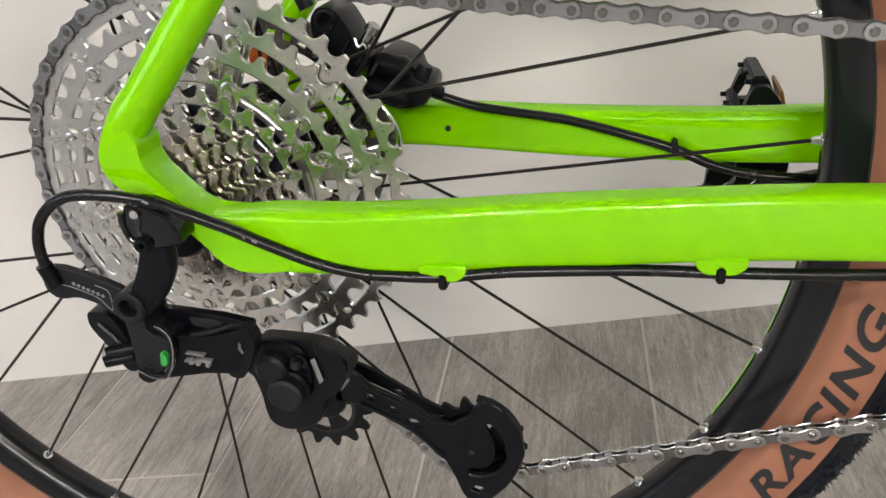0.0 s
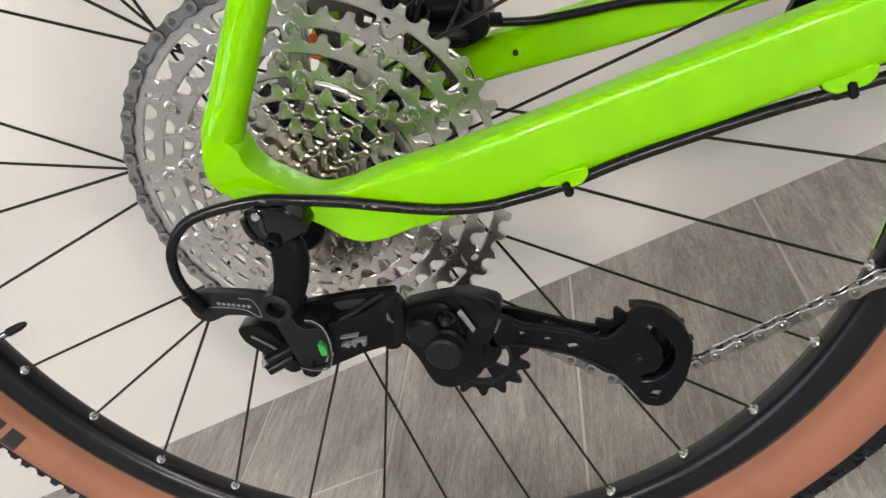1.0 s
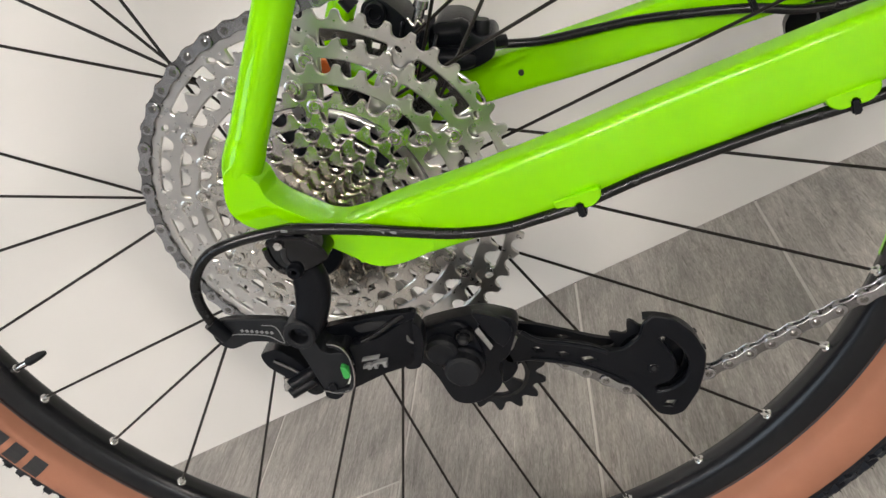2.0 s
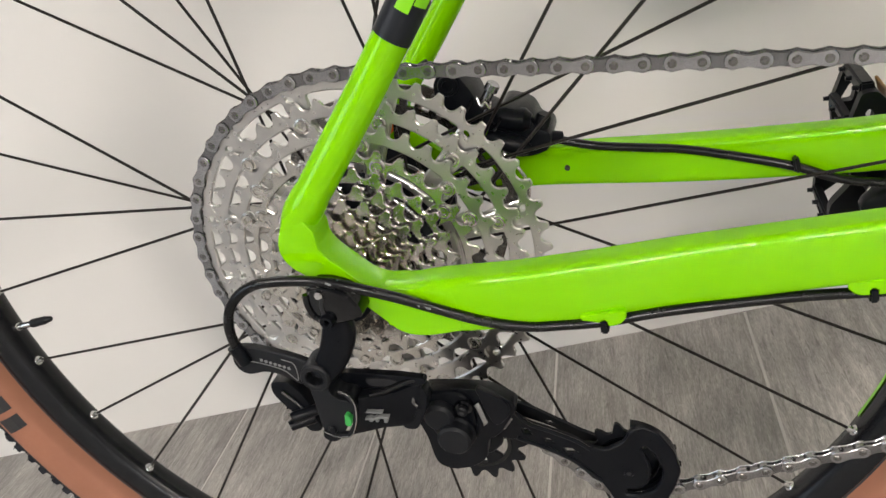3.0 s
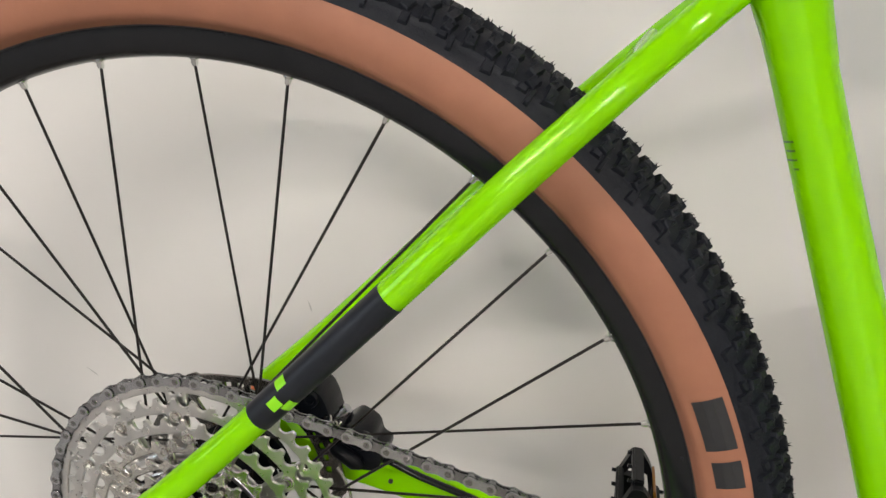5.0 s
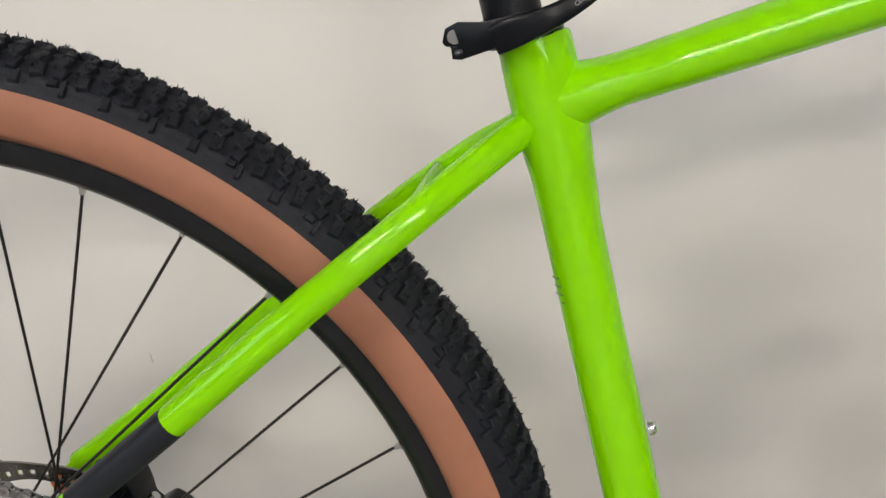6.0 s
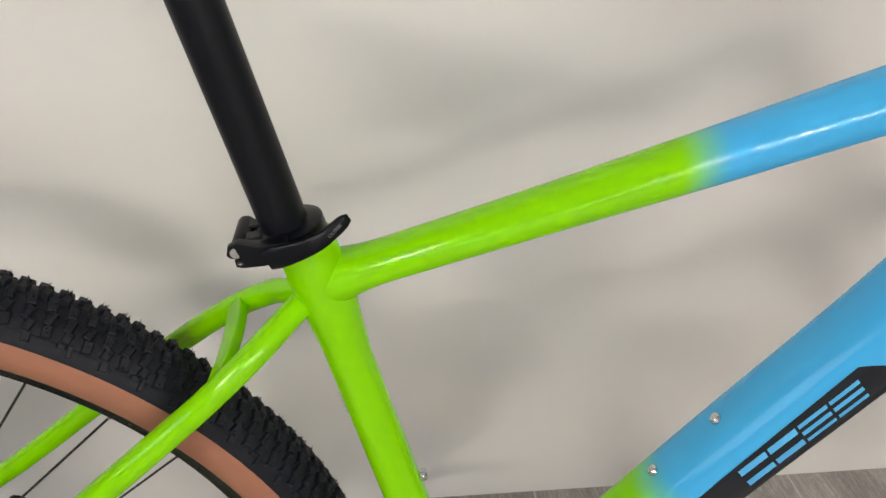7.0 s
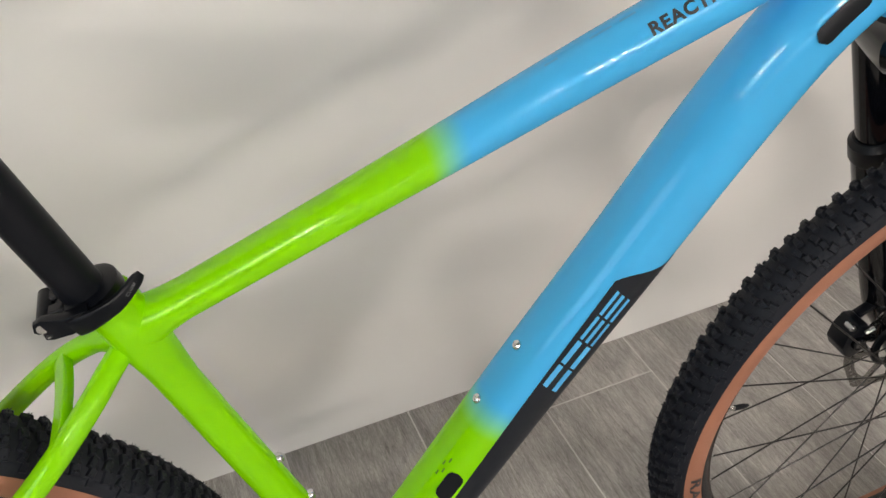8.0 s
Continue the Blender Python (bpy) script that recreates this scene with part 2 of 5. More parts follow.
def lathe_mesh(name, profile, segs=96, centre=(0, 0, 0), closed=False, a0=0.0, a1=360.0):
    me = mesh_of(name, *lathe(profile, segs, centre, closed, a0, a1), smooth=True)
    me.set_sharp_from_angle(angle=radians(38))
    return me


def disc(x, z, y0, y1, r, segs=20, bevel=0.0, bm=None):
    return plate([(x + r * math.cos(2 * math.pi * k / segs), z + r * math.sin(2 * math.pi * k / segs)) for k in range(segs)], y0, y1, bevel, bm=bm)


def polar_plate(radii, n, y0, y1, keep, shift=None, name="plate", thin=None):
    """A flat ring of cells round the y axis with real openings: keep(i, j) says which cells stand, shift(i, j) moves a radius, thin(i, j) draws both faces in."""
    rows = len(radii)
    verts, faces = [], []
    for y, way in ((y0, 1), (y1, -1)):
        for i, r in enumerate(radii):
            for j in range(n):
                dy = way * thin(i, j) if thin else 0.0
                rr = r + (shift(i, j) if shift else 0)
                t = 2 * math.pi * j / n
                verts.append((rr * math.cos(t), y + dy, rr * math.sin(t)))
    idx = lambda s, i, j: s * rows * n + i * n + j % n
    on = lambda i, j: 0 <= i < rows - 1 and keep(i, j % n)
    for i in range(rows - 1):
        for j in range(n):
            if not on(i, j):
                continue
            a, b, c, d = (i, j), (i + 1, j), (i + 1, j + 1), (i, j + 1)
            faces.append([idx(0, *q) for q in (a, b, c, d)])
            faces.append([idx(1, *q) for q in (d, c, b, a)])
            for p, q, other in ((a, b, (i, j - 1)), (b, c, (i + 1, j)), (c, d, (i, j + 1)), (d, a, (i - 1, j))):
                if not on(*other):
                    faces.append([idx(0, *q), idx(0, *p), idx(1, *p), idx(1, *q)])
    return mesh_of(name, verts, faces)


def text_mesh(body, size, bold=0.03):
    """The built-in font's letters as a flat mesh in x and y, from x = 0."""
    cu = bpy.data.curves.new("letters", "FONT")
    cu.body, cu.size, cu.offset, cu.space_character = body, size, size * bold, 1.12
    ob = new("letters", cu)
    bpy.context.view_layer.update()
    me = bpy.data.meshes.new_from_object(ob.evaluated_get(bpy.context.evaluated_depsgraph_get()))
    bpy.data.objects.remove(ob)
    bpy.data.curves.remove(cu)
    return me


def thing(name, label, category, group="", loc=(0, 0, 0)):
    ob = new(name)
    ob.location = loc
    ob.empty_display_size = 0.1
    return tagged(ob, label, category, group)


# ---- the room ----
X0, X1, Y0, TOP, THICK = -3.2, 4.4, -9.4, 2.95, 0.12      # in the room's own axes, wall at y = 0


def box(x0, y0, z0, x1, y1, z1, bm=None, bevel=0.0):
    bm2 = bmesh.new()
    bmesh.ops.create_cube(bm2, size=1, matrix=Matrix.LocRotScale(((x0 + x1) / 2, (y0 + y1) / 2, (z0 + z1) / 2), None, (x1 - x0, y1 - y0, z1 - z0)))
    if bevel:
        bmesh.ops.bevel(bm2, geom=list(bm2.edges), offset=bevel, segments=2, affect="EDGES")
    return bm2 if bm is None else join(bm, bm2)


def setting(name, bm, mat, label):
    return tagged(part(name, bm, mat, None, label, m=ROOM), kind="structure", category=name.split("_")[0])


wall_north = setting("wall_north", box(X0 - THICK, 0, 0, X1 + THICK, THICK, TOP), M_WALL, "plain off-white painted shop wall behind the bicycle")
for x, y, z, dx, dz, w in ((-0.089, 0.395, 0.347, 0.0022, -0.0075, 0.0009), (-0.380, 0.374, 0.246, 0.0080, -0.0060, 0.0008)):
    c = ROOM.inverted() @ Vector((x, y, z))
    nx, nz = -dz * w / math.hypot(dx, dz), dx * w / math.hypot(dx, dz)
    ends = [(c.x - dx, -0.0006, c.z - dz), (c.x - dx * 0.3 + nx, -0.0006, c.z - dz * 0.3 + nz), (c.x + dx * 0.6 + nx, -0.0006, c.z + dz * 0.6 + nz), (c.x + dx, -0.0006, c.z + dz), (c.x + dx * 0.5 - nx, -0.0006, c.z + dz * 0.5 - nz), (c.x - dx * 0.4 - nx * 0.5, -0.0006, c.z - dz * 0.4 - nz * 0.5)]
    part("scuff", mesh_of("scuff", ends, [(0, 1, 2, 3, 4, 5)]), M_SCUFF, wall_north, "faint grey scuff on the paint")
setting("wall_east", box(X1, Y0, 0, X1 + THICK, 0, TOP), M_FAR, "plain unseen side wall, darkened to dim reflections")
SX0, SX1, SZ0, SZ1 = -2.6, 4.0, 2.02, 2.56                # unseen bright strip added behind the camera for the paint's highlights
south = box(X0 - THICK, Y0 - THICK, 0, SX0, Y0, TOP)
box(SX1, Y0 - THICK, 0, X1 + THICK, Y0, TOP, south)
box(SX0, Y0 - THICK, 0, SX1, Y0, SZ0, south)
box(SX0, Y0 - THICK, SZ1, SX1, Y0, TOP, south)
setting("wall_south", south, M_FAR, "unseen far wall, darkened to dim reflections, with an added window strip")
added_window = setting("window_2", box(SX0, Y0 - 0.09, SZ0, SX0 + 0.05, Y0 - 0.03, SZ1), M_BLACK, "added unseen window strip with slim dark frame, for highlights")
part("window_frame", box(SX1 - 0.05, Y0 - 0.09, SZ0, SX1, Y0 - 0.03, SZ1), M_BLACK, added_window)
for z in (SZ0, SZ1 - 0.05):
    part("window_frame", box(SX0 + 0.05, Y0 - 0.088, z, SX1 - 0.05, Y0 - 0.032, z + 0.05), M_BLACK, added_window)
# added lamp: stands in for far ceiling tubes, draws thin highlights on the frame
area_lamp("added_highlight_lamp", ROOM @ Matrix.Translation(((SX0 + SX1) / 2, Y0 + 0.02, (SZ0 + SZ1) / 2)) @ Matrix.Rotation(radians(90), 4, "X"), SX1 - SX0 - 0.1, SZ1 - SZ0 - 0.1, FRONT_W, (0.80, 0.92, 1.0))
WY0, WY1, WZ0, WZ1 = -4.6, -1.8, 0.9, 2.3
west = box(X0 - THICK, Y0, 0, X0, WY0, TOP)
box(X0 - THICK, WY1, 0, X0, 0, TOP, west)
box(X0 - THICK, WY0, 0, X0, WY1, WZ0, west)
box(X0 - THICK, WY0, WZ1, X0, WY1, TOP, west)
setting("wall_west", west, M_FAR, "unseen side wall, darkened to dim reflections, with a wide shop window")
setting("ceiling", box(X0 - THICK, Y0 - THICK, TOP, X1 + THICK, THICK, TOP + THICK), M_CEIL, "unseen shop ceiling, toned down to dim reflections")
win = setting("window_1", box(X0 - 0.09, WY0, WZ0, X0 - 0.03, WY0 + 0.05, WZ1), M_BLACK, "wide shop window with slim dark frame")
for y in ((WY0 + WY1) / 2 - 0.025, WY1 - 0.05):
    part("window_frame", box(X0 - 0.09, y, WZ0, X0 - 0.03, y + 0.05, WZ1), M_BLACK, win)
for z in (WZ0, WZ1 - 0.05):
    part("window_frame", box(X0 - 0.088, WY0 + 0.05, z, X0 - 0.032, WY1 - 0.05, z + 0.05), M_BLACK, win)
area_lamp("window_daylight", ROOM @ Matrix.Translation((X0 + 0.02, (WY0 + WY1) / 2, (WZ0 + WZ1) / 2)) @ Matrix.Rotation(radians(-90), 4, "Y"), WZ1 - WZ0 - 0.1, WY1 - WY0 - 0.2, WINDOW_W, (0.74, 0.87, 1.0))


def ceiling_light():
    lamp = thing("ceiling_light", "white batten ceiling lamp with two glowing tubes", "ceiling lamp", "ceiling lamps")
    part("housing", box(-0.62, -0.09, -0.035, 0.62, 0.09, 0.0, bevel=0.004), M_CEIL, lamp)
    for y in (-0.055, 0.055):
        part("glowing_tube", tube([(-0.60, y, -0.056), (0.0, y, -0.056), (0.60, y, -0.056)], 0.020, 10, 1), M_LAMP, lamp, "glowing white lamp tube")
    return lamp


first = ceiling_light()
spots = [(0.6, -5.6), (1.5, -7.0), (2.4, -8.6), (-1.8, -3.2), (3.4, -3.2)]
first.matrix_basis = ROOM @ Matrix.Translation((*spots[0], TOP))
for x, y in spots[1:]:
    copy_thing(first, ROOM @ Matrix.Translation((x, y, TOP)))

# ---- the bicycle ----
AX = 0.366                      # height of both axles
BB = (0.447, 0.306)             # bottom bracket, x and z
FRONT = 1.143                    # front axle, x
bike = thing("bicycle", "lime green and sky blue hardtail mountain bicycle with tan-wall tyres", "bicycle", loc=(0, 0, 0))

# frame tubes
ST_TOP, ST_SLOPE = 0.742, -0.307


def seat_axis(z):
    return 0.3295 + ST_SLOPE * (z - 0.69)


rows = [(seat_axis(z) - (0.0008 if z > 0.55 else 0.0), 0, z, r, r) for z, r in ((0.300, 0.0180), (0.38, 0.0172), (0.46, 0.0161), (0.60, 0.0152), (0.66, 0.0151), (0.70, 0.0164), (ST_TOP, 0.0176))]
part("seat_tube", sweep(rows, 28), M_GREEN, bike, "lime green seat tube", smooth=True)
TT = [(0.326, 0.7114, 0.0128, 0.0165), (0.344, 0.7188, 0.0128, 0.0165), (0.37, 0.7291, 0.0129, 0.0166), (0.45, 0.7608, 0.0141, 0.0170), (0.548, 0.8002, 0.0165, 0.0185), (0.65, 0.8418, 0.0190, 0.0205), (0.76, 0.8850, 0.021, 0.022), (0.886, 0.934, 0.022, 0.023)]
part("top_tube", sweep([(x, 0, z, a, w) for x, z, a, w in smooth_path(TT, 4)], 28), M_TT, bike, "top tube fading from lime green to sky blue", smooth=True)
DT = [(0.447, 0.303, 0.026), (0.485, 0.356, 0.030), (0.523, 0.410, 0.0315), (0.615, 0.549, 0.032), (0.692, 0.662, 0.032), (0.765, 0.772, 0.0325), (0.825, 0.848, 0.032), (0.900, 0.905, 0.031)]
dt_rows = [(x, 0, z, r, r * 0.97) for x, z, r in smooth_path(DT, 6)]
part("down_tube", sweep(dt_rows, 36, square=2.25), M_DT, bike, "thick down tube fading from lime green to sky blue", smooth=True)
HD = Vector((-0.375, 0, 0.927))
HB = Vector((0.907, 0, 0.862))
part("head_tube", sweep([(*(HB + HD * s), r, r) for s, r in ((-0.012, 0.030), (0.0, 0.029), (0.03, 0.027), (0.10, 0.027), (0.125, 0.029))], 28), M_BLUE, bike, "sky blue head tube", smooth=True)
part("bottom_bracket_shell", disc(BB[0], BB[1], -0.046, 0.046, 0.024, 28, 0.002), M_GREEN, bike, smooth=True)

part("weld_bead", sweep([(x, 0, 0.7114 + 0.411 * (x - 0.326), a, w) for x, a, w in ((0.328, 0.0182, 0.0180), (0.336, 0.0166, 0.0178), (0.342, 0.0151, 0.0175), (0.349, 0.0138, 0.0171), (0.357, 0.0130, 0.0167), (0.368, 0.0124, 0.0162))], 32), M_GREEN, bike, smooth=True)
part("weld_bead", sweep([(seat_axis(z), 0, z, r, r) for z, r in ((0.655, 0.0148), (0.670, 0.0159), (0.684, 0.0171), (0.695, 0.0181), (0.710, 0.0186), (0.724, 0.0186), (0.736, 0.0182), (0.7415, 0.0176))], 28), M_GREEN, bike, smooth=True)

for side in (-1, 1):
    stay = [(0.0085, 0.0816, 0.4197, 0.0086), (0.040, 0.079, 0.4475, 0.0086), (0.078, 0.0735, 0.4825, 0.0084), (0.15, 0.067, 0.5515, 0.0086), (0.205, 0.0595, 0.605, 0.0088), (0.255, 0.048, 0.651, 0.0084), (0.288, 0.030, 0.6795, 0.0084), (0.303, 0.0155, 0.6910, 0.0083), (0.319, 0.002, 0.7030, 0.0080)]
    part("seat_stay", sweep([(x, y * side, z, r, r) for x, y, z, r in smooth_path(stay, 5)], 20, up=(0.7, 0, -0.7)), M_GREEN, bike, smooth=True)
    cs = [(0.034, 0.083, 0.3668, 0.0110, 0.0070), (0.06, 0.0815, 0.3618, 0.0145, 0.0094), (0.095, 0.0775, 0.3552, 0.0150, 0.0092), (0.135, 0.071, 0.3490, 0.0152, 0.009), (0.175, 0.0645, 0.3438, 0.0152, 0.009), (0.265, 0.058, 0.3345, 0.0148, 0.009), (0.33, 0.054, 0.325, 0.0150, 0.009), (0.40, 0.046, 0.313, 0.016, 0.009), (0.446, 0.036, 0.306, 0.017, 0.010)]
    if side > 0:
        cs[1:6] = [(0.06, 0.0815, 0.3608, 0.0125, 0.0094), (0.10, 0.0770, 0.3555, 0.0128, 0.009), (0.18, 0.0650, 0.3438, 0.0136, 0.009), (0.265, 0.058, 0.3320, 0.0142, 0.009)]
    part("chain_stay", sweep([(x, y * side, z, a, b) for x, y, z, a, b in smooth_path(cs, 5)], 32, square=5.0, up=(0, 1, 0)), M_GREEN, bike, smooth=True)

# dropouts: a bent forged arm from seat stay to chain stay
drop = rounded([(0.0100, 0.4250), (0.0045, 0.4240), (-0.0025, 0.4151), (-0.0060, 0.4070), (-0.0038, 0.3990), (0.0030, 0.3915), (0.0120, 0.3850), (0.0210, 0.3765), (0.0290, 0.3655), (0.0365, 0.3540), (0.0430, 0.3500), (0.0520, 0.3482), (0.0680, 0.3478), (0.0700, 0.3700), (0.0540, 0.3740), (0.0352, 0.3778), (0.0290, 0.3820), (0.0166, 0.3995), (0.0145, 0.4060), (0.0158, 0.4125), (0.0140, 0.4185)], [0.002, 0.003] + [0.004] * 11 + [0.004, 0.0012, 0.003, 0.003, 0.003, 0.002, 0.001, 0.001], 3)
part("dropout", plate(drop, -0.0905, -0.0720, 0.0011, 2), M_GREEN, bike, "lime green forged drive-side dropout", smooth=True).data.set_sharp_from_angle(angle=radians(26))
part("stay_collar", sweep([(x, -0.0817 + 0.05 * (x - 0.01), 0.4197 + 0.886 * (x - 0.0085), r, r) for x, r in ((0.0015, 0.0066), (0.0050, 0.0080), (0.0085, 0.0090), (0.0115, 0.0093), (0.0150, 0.0092), (0.0180, 0.0089), (0.0210, 0.0082))], 20, up=(0, 1, 0)), M_GREEN, bike, smooth=True)
part("dropout", plate(drop, 0.0735, 0.0885, 0.0025, 2), M_GREEN, bike, "lime green brake-side dropout", smooth=True).data.set_sharp_from_angle(angle=radians(26))

# brace between the seat stays and cable guides
bridge = sweep([(0.262 + 0.005 * (1 - (y / 0.042) ** 2), y, 0.660 + 0.007 * (1 - (y / 0.042) ** 2), 0.0040, 0.0080) for y in np.linspace(-0.040, 0.040, 11)], 20, square=7, up=(0.62, 0, 0.78))
part("seat_stay_bridge", bridge, M_GREEN, bike, "lime green brace between the seat stays", smooth=True)


def cable_guide(x, y, z, slope):
    out = rounded([(-0.0108, 0.0050), (-0.0102, 0.0010), (-0.0062, -0.0026), (0.0062, -0.0026), (0.0102, 0.0010), (0.0108, 0.0050)], 0.003)
    g = part("cable_guide", plate(out, -0.005, 0.004, 0.0008), M_GREEN, bike, smooth=True, m=pose(x, y, z, 0, -math.degrees(math.atan(slope)), 0))
    part("cable_tie", box(-0.0019, -0.0058, -0.0064, 0.0019, 0.005, 0.0012, bevel=0.0008), M_PLASTIC, g, "black plastic cable tie")


cable_guide(0.1308, -0.0775, 0.3350, -0.14)
cable_guide(0.2440, -0.0630, 0.3196, -0.12)
part("hose_clip", box(0.2295, 0.0415, 0.3300, 0.2328, 0.0490, 0.3385, bevel=0.001), M_PLASTIC, bike, "black plastic hose clip")
part("drain_hole", disc(0.1055, 0.3548, 0.0655, 0.0690, 0.0017, 14), M_INK, bike)


# wheels
def spoke_between(a, b, r=0.00098):
    d = Vector(b) - Vector(a)
    side = d.cross(Vector((0, 1, 0))).normalized()
    return sweep([(*a, r, r), (*b, r, r)], 6, up=tuple(side.cross(d).normalized()))


def tyre_point(r0, phi, t):
    """A point on the tyre's casing: phi round the section, t round the wheel, both in radians; r0 is the section's radius."""
    r = 0.3335 + r0 * math.sin(phi)
    return Vector((r * math.cos(t), r0 * math.cos(phi), r * math.sin(t)))


SECTION = 0.0270


def casing(lo, hi, n, lift=0.0):
    return [(0.3335 + (SECTION + lift) * math.sin(radians(lo + (hi - lo) * k / n)), (SECTION + lift) * math.cos(radians(lo + (hi - lo) * k / n))) for k in range(n + 1)]


def knobs(seed, n, big, square=0.0, tall=1.0):
    rng = random.Random(seed)
    verts, faces = [], []

    def knob(phi, t, w, l, h, twist=0.0, hair=True):
        base, tip = SECTION - 0.001, SECTION + h * tall
        w, l = (w + (l - w) * square) * big * rng.uniform(0.9, 1.08), l * big * rng.uniform(0.9, 1.08)
        twist += rng.uniform(-0.06, 0.06)
        t += rng.uniform(-0.0016, 0.0016)
        ring = []
        for lift, k in ((base, 1.16), (tip - 0.0007, 0.90), (tip, 0.74)):
            for a, b in ((-1, -1), (1, -1), (1, 1), (-1, 1)):
                u, v = a * w * k, b * l * k
                u, v = u * math.cos(twist) - v * math.sin(twist), u * math.sin(twist) + v * math.cos(twist)
                ring.append(tyre_point(lift, phi + u / SECTION, t + v / 0.36))
        s = len(verts)
        verts.extend(ring)
        for q in (0, 4):
            for k in range(4):
                faces.append((s + q + k, s + q + (k + 1) % 4, s + q + 4 + (k + 1) % 4, s + q + 4 + k))
        faces.append((s + 8, s + 9, s + 10, s + 11))
        for _ in range(rng.choice((1, 2, 2, 3)) if hair else 0):
            c = len(verts)
            o, v = phi + rng.uniform(-0.6, 0.6) * w / SECTION, t + rng.uniform(-0.7, 0.7) * l / 0.36
            for du, dv in ((0.0006, 0), (-0.0003, 0.0005), (-0.0003, -0.0005)):
                verts.append(tyre_point(tip - 0.0002, o + du / SECTION, v + dv / 0.36))
            verts.append(tyre_point(tip + rng.uniform(0.0010, 0.0026), o + rng.uniform(-0.03, 0.03), v + rng.uniform(-0.004, 0.004)))
            faces.extend(((c, c + 1, c + 3), (c + 1, c + 2, c + 3), (c + 2, c, c + 3)))

    for k in range(n):
        t = 2 * math.pi * k / n
        half = math.pi / n
        odd = k % 2
        for side in (-1, 1):
            f = lambda deg: radians(90 - side * deg)
            for q in (t, t + half):          # low blocks set across the tread, each row half a step on
                knob(f(9), q + half * (0.10 if side > 0 else 0.50), 0.0042, 0.0030, 0.0048, 0.16 * side)
                knob(f(26), q + half * 0.35, 0.0043, 0.0029, 0.0046, -0.22 * side)
            knob(f(41), t + half * 0.20, 0.0042, 0.0034, 0.0042, 0.20 * side)
            knob(f(40), t + half * 1.20, 0.0036, 0.0030, 0.0040, -0.20 * side)
            if odd:                          # L-shaped shoulder lugs with a bare stretch of rubber between
                knob(f(54), t + half * 0.90, 0.0044, 0.0015, 0.0022, 0.12 * side, hair=False)
                knob(f(51), t + half * 1.35, 0.0018, 0.0030, 0.0022, 0.12 * side, hair=False)
            else:
                knob(f(53), t + half * 1.00, 0.0042, 0.0028, 0.0019, 0.12 * side, hair=False)
    return mesh_of("tread", verts, faces)


def wrap_on_sidewall(me, t0, direction, lift=0.0006, rmin=0.318):
    """Lays flat letters on the drive-side sidewall, reading towards growing angle, tops to the hub."""
    for v in me.vertices:
        r = rmin + 0.021 - v.co.y
        t = t0 + direction * v.co.x / 0.329
        s = (r - 0.3335) / (SECTION + lift)
        y = -(SECTION + lift) * math.sqrt(max(0.0, 1 - s * s))
        v.co = (r * math.cos(t), y, r * math.sin(t))
    return me


def bar_letters(n, w, h, gap):
    """A row of plain bars for marks that cannot be read."""
    verts, faces = [], []
    for k in range(n):
        x = k * (w + gap)
        s = len(verts)
        for j in range(4):
            verts += [(x + w * j / 3, 0, 0), (x + w * j / 3, h, 0)]
        for j in range(3):
            faces.append((s + 2 * j, s + 2 * j + 2, s + 2 * j + 3, s + 2 * j + 1))
    return mesh_of("bars", verts, faces)


def fan_fine(me, cuts=2):
    bm = bmesh.new()
    bm.from_mesh(me)
    bmesh.ops.triangulate(bm, faces=bm.faces)
    bmesh.ops.subdivide_edges(bm, edges=bm.edges, cuts=cuts, use_grid_fill=True)
    bm.to_mesh(me)
    bm.free()
    return me


